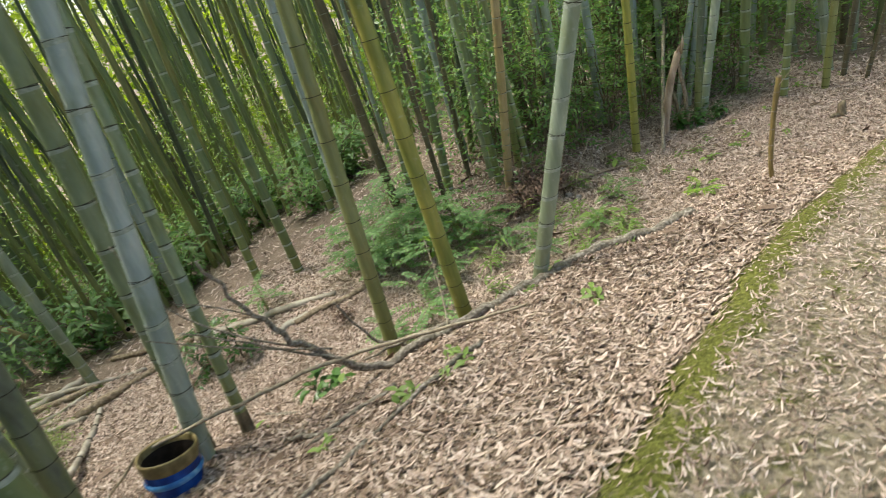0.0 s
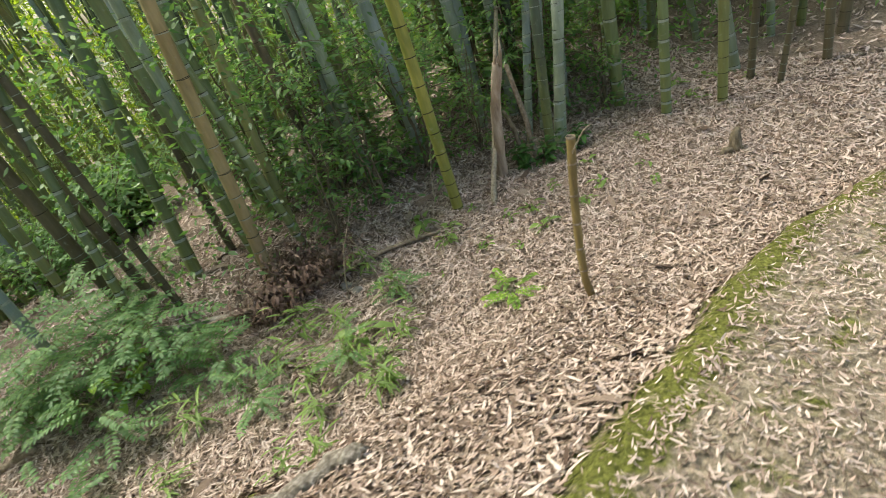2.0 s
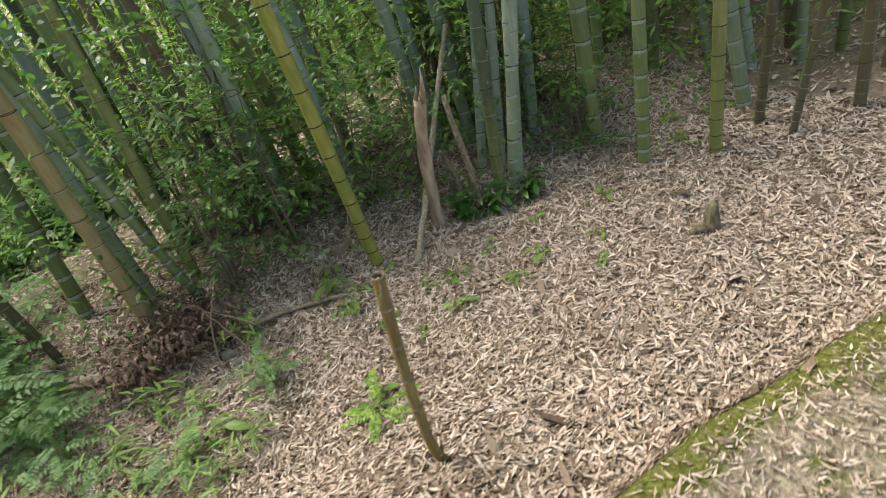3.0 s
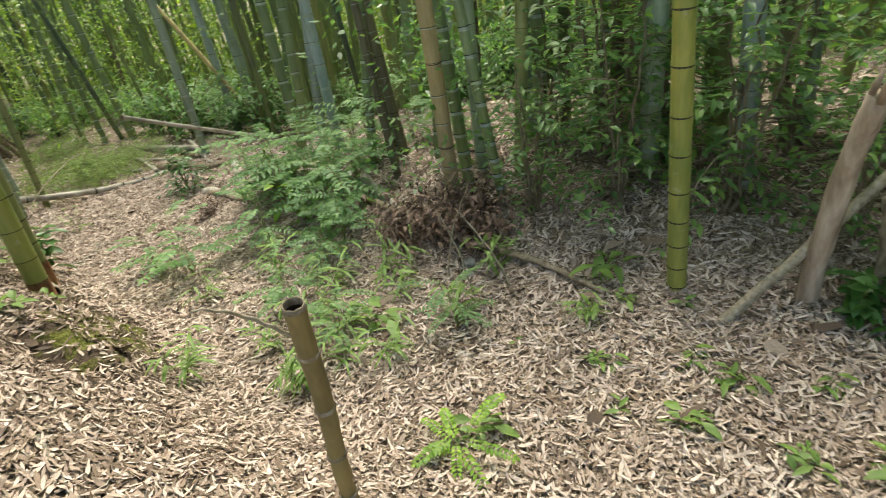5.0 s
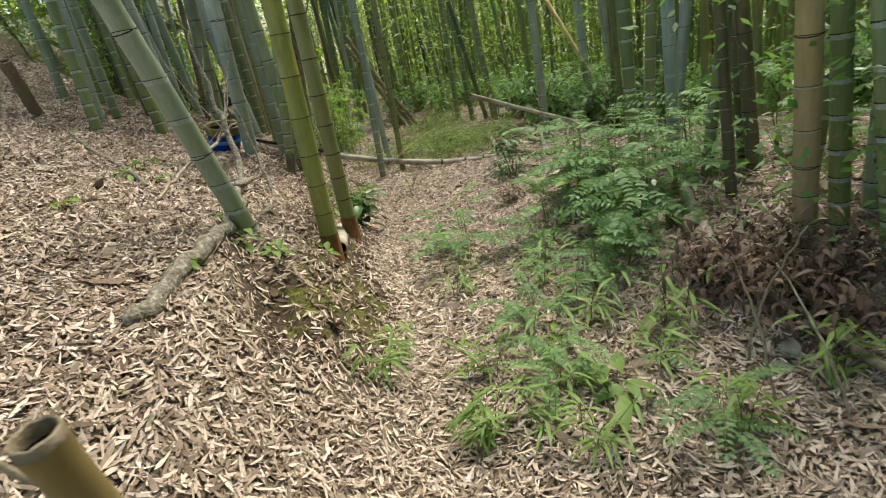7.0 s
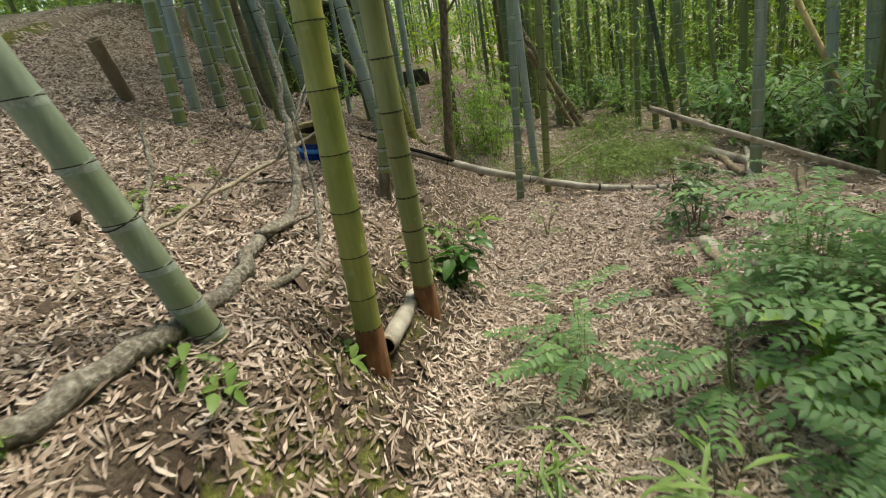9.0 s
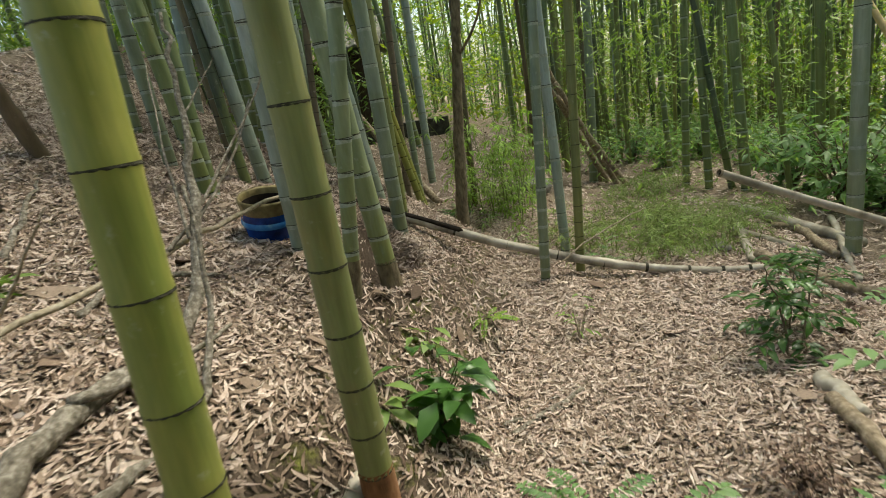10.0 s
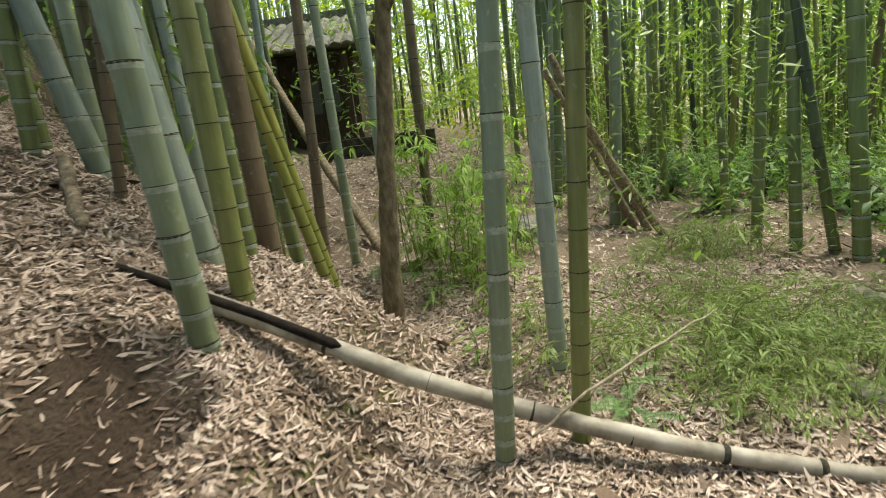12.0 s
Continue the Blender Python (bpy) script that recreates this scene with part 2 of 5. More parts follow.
LOG = rough_material("fallen_culm", (0.12, 0.10, 0.075), (0.33, 0.295, 0.24), (0.50, 0.46, 0.40), 6.0, None, 0.4, 0.6)
# near-black: the shade within hollows is put into this colour
HOLLOW = rough_material("hollow_shade", (0.008, 0.006, 0.005), (0.018, 0.013, 0.010), (0.035, 0.026, 0.018), 20.0)
STONE = rough_material("grey_stone", (0.13, 0.12, 0.105), (0.24, 0.225, 0.20), (0.34, 0.32, 0.29), 18.0, None, 0.8)
TWIG = rough_material("twig", (0.16, 0.13, 0.09), (0.30, 0.25, 0.18), (0.42, 0.37, 0.29), 40.0)
GREENSTEM = rough_material("young_stem", (0.12, 0.15, 0.05), (0.19, 0.23, 0.08), (0.26, 0.29, 0.12), 30.0)
CRUMB = litter_material("leaf_crumbs", (0.0, (0.15, 0.105, 0.08)), (0.4, (0.30, 0.23, 0.185)), (1.0, (0.47, 0.38, 0.32)))
STEM = rough_material("green_stem", (0.05, 0.06, 0.02), (0.10, 0.11, 0.04), (0.16, 0.15, 0.07), 30.0)
LITTER = litter_material("fallen_leaves", (0.0, (0.085, 0.055, 0.04)), (0.14, (0.24, 0.172, 0.132)), (0.4, (0.45, 0.35, 0.30)), (0.75, (0.58, 0.475, 0.42)), (1.0, (0.68, 0.585, 0.53)))
BROWN = litter_material("withered_leaves", (0.0, (0.10, 0.068, 0.05)), (0.5, (0.20, 0.145, 0.11)), (1.0, (0.34, 0.265, 0.215)))
FERN = leaf_material("fern_leaf", (0.11, 0.21, 0.085), (0.155, 0.275, 0.115), (0.21, 0.34, 0.15), 0.5, 0.45)
BROAD = leaf_material("glossy_leaf", (0.03, 0.085, 0.022), (0.055, 0.13, 0.03), (0.09, 0.19, 0.04), 0.32, 0.25)
LIME = leaf_material("young_leaf", (0.13, 0.24, 0.03), (0.19, 0.32, 0.045), (0.27, 0.39, 0.07), 0.5)
SPROUT = leaf_material("sprout_leaf", (0.11, 0.19, 0.045), (0.17, 0.27, 0.07), (0.25, 0.35, 0.11), 0.5)
FEATHER = leaf_material("dwarf_bamboo_leaf", (0.14, 0.21, 0.065), (0.20, 0.285, 0.095), (0.28, 0.36, 0.14), 0.5, 0.45)
LAUREL = leaf_material("glossy_evergreen_leaf", (0.09, 0.19, 0.07), (0.15, 0.27, 0.095), (0.26, 0.40, 0.13), 0.34, 0.5, 0.5)
DARKLEAF = leaf_material("evergreen_leaf", (0.10, 0.18, 0.06), (0.15, 0.25, 0.085), (0.21, 0.32, 0.115), 0.42, 0.5)
YOUNG = leaf_material("young_bamboo_leaf", (0.15, 0.25, 0.06), (0.21, 0.33, 0.085), (0.30, 0.42, 0.12), 0.5, 0.5)
CANOPY = leaf_material("bamboo_leaf", (0.11, 0.16, 0.022), (0.19, 0.25, 0.036), (0.28, 0.34, 0.055), 0.6, 0.58)


# ---- building helpers ----
class Shape:
    """Collects corners and faces of one mesh."""

    def __init__(self):
        self.v, self.f, self.m = [], [], []

    def add(self, verts, faces, slot=0):
        n = len(self.v)
        self.v.extend(tuple(p) for p in verts)
        self.f.extend(tuple(n + i for i in face) for face in faces)
        self.m.extend([slot] * len(faces))

    def mesh(self, name, *materials, smooth=True):
        me = bpy.data.meshes.new(name)
        me.from_pydata(self.v, [], self.f)
        for m in materials:
            me.materials.append(m)
        me.polygons.foreach_set("material_index", self.m)
        me.polygons.foreach_set("use_smooth", [smooth] * len(self.f))
        return me


def part(name, shape, material, parent, label="", smooth=True):
    mats = material if isinstance(material, tuple) else (material,)
    ob = new(name, shape.mesh(name, *mats, smooth=smooth))
    ob.parent = parent
    if label:
        ob["label"] = label
    return ob


def thing(name, x, y, z, label, category, group="", kind=""):
    ob = new(name)
    ob.matrix_world = pose(x, y, z)
    return tagged(ob, label, category, group, kind)


def tube(shape, points, radii, sides=8, cap=True, slot=0):
    """A round tube along points."""
    pts = [Vector(p) for p in points]
    ref = Vector((0.31, 0.95, 0.05)).normalized()
    verts, faces = [], []
    for i, p in enumerate(pts):
        d = (pts[min(i + 1, len(pts) - 1)] - pts[max(i - 1, 0)]).normalized()
        a = d.cross(ref)
        a = a.normalized() if a.length > 0.05 else d.orthogonal().normalized()
        b = d.cross(a)
        for s in range(sides):
            w = 2 * math.pi * s / sides
            verts.append(p + (a * math.cos(w) + b * math.sin(w)) * radii[i])
    for i in range(len(pts) - 1):
        for s in range(sides):
            t = (s + 1) % sides
            faces.append((i * sides + s, i * sides + t, (i + 1) * sides + t, (i + 1) * sides + s))
    if cap:
        faces.append(tuple(range(sides))[::-1])
        faces.append(tuple((len(pts) - 1) * sides + s for s in range(sides)))
    shape.add(verts, faces, slot)


def wavy(points, per=6, amount=0.02, seed=0):
    """Points of a smooth, slightly crooked line through the given ones."""
    rng = random.Random(seed)
    pts = [Vector(p) for p in points]
    out = []
    for i in range(len(pts) - 1):
        p0, p1, p2, p3 = pts[max(i - 1, 0)], pts[i], pts[i + 1], pts[min(i + 2, len(pts) - 1)]
        for s in range(per):
            t = s / per
            q = 0.5 * (2 * p1 + (p2 - p0) * t + (2 * p0 - 5 * p1 + 4 * p2 - p3) * t * t + (3 * p1 - p0 - 3 * p2 + p3) * t ** 3)
            out.append(q + Vector((rng.uniform(-1, 1), rng.uniform(-1, 1), rng.uniform(-1, 1))) * amount * (0.2 if s == 0 else 1))
    return out + [pts[-1]]


def leaf(shape, base, way, up, length, width, droop=0.2, slot=0, wide_at=0.4):
    """One leaf: two folded halves with a bent tip."""
    way, up = Vector(way).normalized(), Vector(up)
    side = way.cross(up)
    side = side.normalized() if side.length > 1e-3 else way.orthogonal().normalized()
    up = side.cross(way)
    b = Vector(base)
    mid = b + way * length * wide_at - up * length * droop * 0.15
    late = b + way * length * 0.75 - up * length * droop * 0.5
    tip = b + way * length * 0.97 - up * length * droop
    lift = up * width * 0.18
    shape.add([b, mid - side * width / 2 + lift, mid, mid + side * width / 2 + lift, late - side * width * 0.33 + lift * 0.5, late, late + side * width * 0.33 + lift * 0.5, tip],
              [(0, 2, 1), (0, 3, 2), (1, 2, 5, 4), (2, 3, 6, 5), (4, 5, 7), (5, 6, 7)], slot)


def fan(rng, flat=0.5):
    w = rng.uniform(0, 2 * math.pi)
    return Vector((math.cos(w), math.sin(w), rng.uniform(-flat, flat)))


# ---- the ground, one sheet to the horizon ----
def spread(lo, hi, pitch, far):
    near = list(np.arange(lo, hi + pitch / 2, pitch))
    grow, out = pitch, near[-1]
    while out < far:
        grow *= 1.22
        out += grow
        near.append(out)
    grow, out = pitch, near[0]
    while out > -far:
        grow *= 1.22
        out -= grow
        near.insert(0, out)
    return np.array(near)


def build_ground():
    xs, ys = spread(-9.5, 4.5, 0.06, 900.0), spread(-2.8, 5.5, 0.06, 900.0)
    gx, gy = np.meshgrid(xs, ys)
    z = ground_z(gx, gy)
    rough = np.array([noise.noise(Vector((a * 2.3, b * 2.3, 0))) * 0.025 + noise.noise(Vector((a * 9, b * 9, 3))) * 0.010 for a, b in zip(gx.ravel(), gy.ravel())])
    e, c = edge_y(gx), crest_y(gx)
    bank = (step(c - 0.1, c + 0.25, gy) * step(c + 0.9, c + 0.5, gy) * step(-0.8, -2.0, gx)).ravel()
    crumb = np.array([noise.turbulence(Vector((a * 4, b * 4, 7)), 3, False) - 0.5 if w > 0 else 0.0 for a, b, w in zip(gx.ravel(), gy.ravel(), bank)])
    z = z.ravel() + rough * (1 - 0.5 * (gy < e).ravel()) + 0.08 * bank * crumb
    nx, ny = len(xs), len(ys)
    faces = [(j * nx + i, j * nx + i + 1, (j + 1) * nx + i + 1, (j + 1) * nx + i) for j in range(ny - 1) for i in range(nx - 1)]
    me = bpy.data.meshes.new("ground")
    me.from_pydata(np.stack([gx.ravel(), gy.ravel(), z], 1).tolist(), [], faces)
    me.materials.append(SOIL)
    me.polygons.foreach_set("use_smooth", [True] * len(faces))
    trod = step(e + 0.05, e - 0.15, gy).ravel()
    moss = np.maximum(0.60 * np.exp(-((gy - e + 0.06) / 0.17) ** 2), 0.34 * np.exp(-((gy - e + 0.38) / 0.2) ** 2)).ravel()
    moss = np.maximum(moss * (np.abs(gx) < 7).ravel(), (0.30 + 0.12 * np.exp(-((gx + 1.9) / 0.5) ** 2).ravel()) * bank)
    near = step(-4.2, -3.4, gx).ravel()
    # open soil plus painted shade on the bank face and in its hollows
    bare_shade = np.clip((0.55 + 0.4 * near) * bank + earth_and_shade(gx, gy).ravel(), 0, 1)
    for name, values in (("trod", trod), ("moss", moss), ("bare_shade", bare_shade)):
        me.attributes.new(name, "FLOAT", "POINT").data.foreach_set("value", values.astype(np.float32))
    return tagged(new("ground", me), "sloping forest floor with a mossy footpath edge and bank", "ground", kind="structure"), z.reshape(ny, nx), xs, ys


GROUND, HEIGHTS, GRID_X, GRID_Y = build_ground()


def on_ground(x, y):
    """Height of the finished sheet at x, y."""
    i = min(max(int(np.searchsorted(GRID_X, x)) - 1, 0), len(GRID_X) - 2)
    j = min(max(int(np.searchsorted(GRID_Y, y)) - 1, 0), len(GRID_Y) - 2)
    u, v = (x - GRID_X[i]) / (GRID_X[i + 1] - GRID_X[i]), (y - GRID_Y[j]) / (GRID_Y[j + 1] - GRID_Y[j])
    h = HEIGHTS
    return float((h[j, i] * (1 - u) + h[j, i + 1] * u) * (1 - v) + (h[j + 1, i] * (1 - u) + h[j + 1, i + 1] * u) * v)


def over_ground(x, y):
    """The same for whole arrays."""
    i = np.clip(np.searchsorted(GRID_X, x) - 1, 0, len(GRID_X) - 2)
    j = np.clip(np.searchsorted(GRID_Y, y) - 1, 0, len(GRID_Y) - 2)
    u, v = (x - GRID_X[i]) / (GRID_X[i + 1] - GRID_X[i]), (y - GRID_Y[j]) / (GRID_Y[j + 1] - GRID_Y[j])
    h = HEIGHTS
    return (h[j, i] * (1 - u) + h[j, i + 1] * u) * (1 - v) + (h[j + 1, i] * (1 - u) + h[j + 1, i + 1] * u) * v


# ---- bamboo ----
def nodes_of(radius, height, rng):
    z, out, i = rng.uniform(0.02, 0.06), [], 0
    while z < height:
        out.append(z)
        z += min(2 * radius * (1.15 + 0.16 * i), 0.42) * rng.uniform(0.92, 1.08)
        i += 1
    return out


def culm_axis(height, lean, bend, z):
    f = z / height
    return Vector((lean[0] * z + bend[0] * f * f, lean[1] * z + bend[1] * f * f, z))


LABELS = {
    "green": "tall green bamboo stalk with dark ringed nodes", "grey": "tall grey-green bamboo stalk with pale ringed nodes",
    "blue": "tall blue-green bamboo stalk with powdery bloom", "olive": "tall olive-green bamboo stalk with dark nodes",
    "yellow": "thick yellow-green bamboo stalk with a brown base", "dark": "green bamboo stalk, coloured dark for deep shade",
    "brown": "old brownish bamboo stalk at the thicket edge", "dead": "dead brown bamboo stalk with peeling streaks",
    "greenfoot": "grey-green bamboo stalk with an olive foot", "darkfoot": "dark olive bamboo stalk with a brown foot",
    "deadyellow": "dead straw-yellow bamboo stalk without leaves",
}


def culm_shape(radius, height, lean, bend, nodes, sides, rings_from):
    """The stalk itself; above rings_from the dark and pale node bands stay in it."""
    s = Shape()
    levels, pale = [(-0.15, 1.06, 0)], 0.012
    for i, z in enumerate(nodes):
        taper = 1 - 0.75 * (z / height) ** 1.4
        nxt = nodes[i + 1] if i + 1 < len(nodes) else height
        levels += [(z - 0.014 - pale, taper * 0.99, 2), (z - 0.002, taper * 1.02, 1), (z + 0.002, taper * 1.03, 0), (z + 0.02, taper * 0.985, 0), ((z + nxt) / 2, taper * 0.985, 0)]
    levels.append((height, 0.22, 0))
    verts, faces, slots = [], [], []
    for z, f, _ in levels:
        c = culm_axis(height, lean, bend, z)
        for k in range(sides):
            w = 2 * math.pi * k / sides
            verts.append(c + Vector((math.cos(w), math.sin(w), 0)) * radius * f)
    for i in range(len(levels) - 1):
        slot = levels[i][2]
        for k in range(sides):
            t = (k + 1) % sides
            s.m.append(slot)
            s.f.append((i * sides + k, i * sides + t, (i + 1) * sides + t, (i + 1) * sides + k))
    s.v = [tuple(v) for v in verts]
    return s


def bamboo(x, y, lx, ly, radius, tone, height=9.5, base="", group="bamboo stalks of the grove"):
    rng = random.Random(int(x * 977 + y * 331))
    radius = min(radius, 0.075)
    z = on_ground(x, y)
    empty = thing("bamboo", x, y, z, LABELS[tone], "bamboo", group)
    bend = (rng.uniform(-0.3, 0.3), rng.uniform(-0.3, 0.3))
    nodes = nodes_of(radius, height, rng)
    part("culm", culm_shape(radius, height, (lx, ly), bend, nodes, 16, 0), (CULM[tone], NODE, BLOOM if tone in ("grey", "blue", "green", "greenfoot") else CULM[tone]), empty)
    for i, nz in enumerate(nodes):
        if nz > 3.0:
            break
        ring = Shape()
        f = 1 - 0.75 * (nz / height) ** 1.4
        a, b = culm_axis(height, (lx, ly), bend, nz - 0.004), culm_axis(height, (lx, ly), bend, nz + 0.002)
        tube(ring, [a, (a + b) / 2, b], [radius * f * 1.01, radius * f * 1.05, radius * f * 1.02], 14, False)
        part("node_ring", ring, NODE if tone in ("yellow", "olive", "green", "greenfoot", "darkfoot", "dead") or i % 3 == 0 else BLOOM, empty)
    if base:
        s = Shape()
        tube(s, [culm_axis(height, (lx, ly), bend, v) for v in (-0.1, 0.05, 0.13, 0.2)], [radius * 1.12, radius * 1.06, radius * 1.05, radius * 1.015], 16, False)
        part("base_sheath", s, SHEATH if base == "brown" else BARK, empty, "red-brown withered sheath" if base == "brown" else "dark rotting sheath")
    return empty


# stalks that stand by the path, along the lane and at the edge of the thicket
bamboo(-6.48, 1.44, 0.080, 0.010, 0.059, "grey")
bamboo(-6.93, 1.43, -0.007, 0.014, 0.053, "olive")
bamboo(-7.33, 1.33, 0.002, -0.004, 0.045, "green")
bamboo(-7.56, 1.36, 0.002, -0.004, 0.065, "dead")
bamboo(-8.00, 1.36, 0.015, -0.041, 0.047, "green")
bamboo(-7.89, 1.62, 0.052, -0.174, 0.039, "yellow")
bamboo(-6.43, 2.59, -0.001, 0.060, 0.042, "grey")
bamboo(-7.27, 2.94, -0.001, -0.008, 0.049, "blue")
bamboo(-6.56, 2.92, 0.007, 0.052, 0.040, "olive")
bamboo(-9.11, 1.48, -0.001, 0.005, 0.042, "grey")
bamboo(-8.66, 1.33, -0.020, 0.065, 0.043, "dead")
bamboo(-9.06, 2.16, -0.004, 0.038, 0.043, "dead")
bamboo(-10.56, 4.08, 0.012, 0.049, 0.067, "grey")
bamboo(-10.49, 5.25, -0.020, -0.047, 0.045, "green")
bamboo(-9.49, 5.07, 0.011, 0.022, 0.050, "green")
bamboo(-9.05, 5.18, -0.015, -0.027, 0.050, "green")
bamboo(-8.88, 5.39, -0.087, -0.138, 0.044, "dark")
bamboo(-8.72, 5.49, -0.035, -0.052, 0.063, "green")
bamboo(-8.29, 0.60, 0.035, -0.065, 0.054, "grey")
bamboo(-7.62, 0.44, 0.089, -0.128, 0.067, "blue")
bamboo(-7.35, 0.69, -0.062, 0.091, 0.033, "dead")
bamboo(-4.79, 1.315, 0.090, 0.155, 0.043, "greenfoot", base="dark")
bamboo(-5.105, 1.485, 0.100, -0.060, 0.061, "greenfoot", base="dark")
bamboo(-5.06, 1.02, 0.180, 0.055, 0.066, "blue")
bamboo(-5.70, 0.80, 0.10, 0.09, 0.066, "darkfoot", base="dark")
bamboo(-7.11, 1.21, 0.018, -0.111, 0.069, "blue")
bamboo(-7.81, 1.60, 0.014, -0.200, 0.037, "yellow")
bamboo(-5.35, -0.24, -0.022, 0.056, 0.049, "green")
bamboo(-2.485, 0.80, 0.217, -0.19, 0.058, "grey")
bamboo(-2.94, 1.275, -0.010, 0.040, 0.064, "yellow", base="brown")
bamboo(-3.56, 1.535, 0.060, 0.012, 0.061, "olive", base="brown")
bamboo(-6.28, 5.08, 0.001, 0.002, 0.060, "grey")
bamboo(-6.91, 6.90, -0.054, -0.064, 0.070, "grey")
bamboo(-7.23, 6.56, -0.024, -0.034, 0.070, "blue")
bamboo(-4.02, 4.98, 0.036, 0.042, 0.055, "green")
bamboo(-1.69, 3.60, -0.045, -0.041, 0.035, "brown")
bamboo(-1.85, 3.97, -0.062, -0.053, 0.045, "brown")
bamboo(-0.94, 3.48, -0.044, -0.030, 0.048, "green")
bamboo(0.68, 2.69, -0.022, -0.075, 0.050, "yellow")
bamboo(0.32, 3.72, -0.007, -0.001, 0.063, "grey")
bamboo(-0.57, 3.28, -0.109, -0.059, 0.036, "green")
bamboo(-0.96, 3.27, 0.070, -0.140, 0.054, "deadyellow")
bamboo(0.34, 3.60, 0.029, 0.005, 0.056, "grey")
bamboo(1.68, 3.45, -0.017, 0.003, 0.057, "grey")
bamboo(1.80, 2.63, 0.098, -0.029, 0.046, "dark")
bamboo(2.00, 2.68, 0.164, -0.059, 0.052, "grey")
bamboo(-7.19, 7.04, -0.041, -0.046, 0.070, "blue")
bamboo(-6.76, 7.80, -0.028, -0.027, 0.070, "green")
bamboo(-5.07, 6.33, 0.068, 0.064, 0.070, "blue")
bamboo(-2.06, 3.77, 0.086, 0.067, 0.039, "green")
bamboo(-2.11, 4.20, -0.055, -0.039, 0.058, "brown")
bamboo(2.72, 2.02, 0.038, -0.044, 0.046, "green")
bamboo(3.10, 1.71, 0.032, -0.045, 0.045, "olive")
bamboo(1.88, 3.00, 0.168, -0.110, 0.040, "blue")
bamboo(2.04, 2.95, 0.131, -0.092, 0.040, "blue")
bamboo(3.64, 1.77, 0.050, -0.080, 0.035, "brown")
bamboo(3.56, 1.45, 0.077, -0.137, 0.027, "brown")
bamboo(4.06, 1.30, 0.010, -0.022, 0.040, "brown")
bamboo(1.94, 2.66, 0.220, -0.050, 0.050, "grey")
bamboo(-5.75, 0.25, 0.120, -0.040, 0.050, "green")
bamboo(-6.15, -0.15, 0.100, 0.020, 0.048, "grey")
bamboo(-6.45, 0.42, 0.140, -0.060, 0.055, "blue")
bamboo(-6.90, -0.35, 0.080, 0.000, 0.050, "green")
bamboo(-6.75, 0.10, 0.110, -0.020, 0.046, "brown")


# ---- the grove behind: more stalks, further off ----
def clear_of_way(x, y):
    """True where a stalk of the wider grove may stand."""
    if y > 3.6 + 0.25 * math.sin(x * 1.3) and x > -5.5:
        return True
    if y > 5.6 and x > -9.5:
        return True
    if x < -10.5 and y < 2.0 and not (-22 < x < -15.0 and -4.5 < y < 1.2):
        return True
    if x < -11.0:
        return y > 5.0 or x < -19
    if x > 3.9 and y > 1.9:
        return True
    return -9.5 < x < -5.6 and -3.5 < y < 0.2


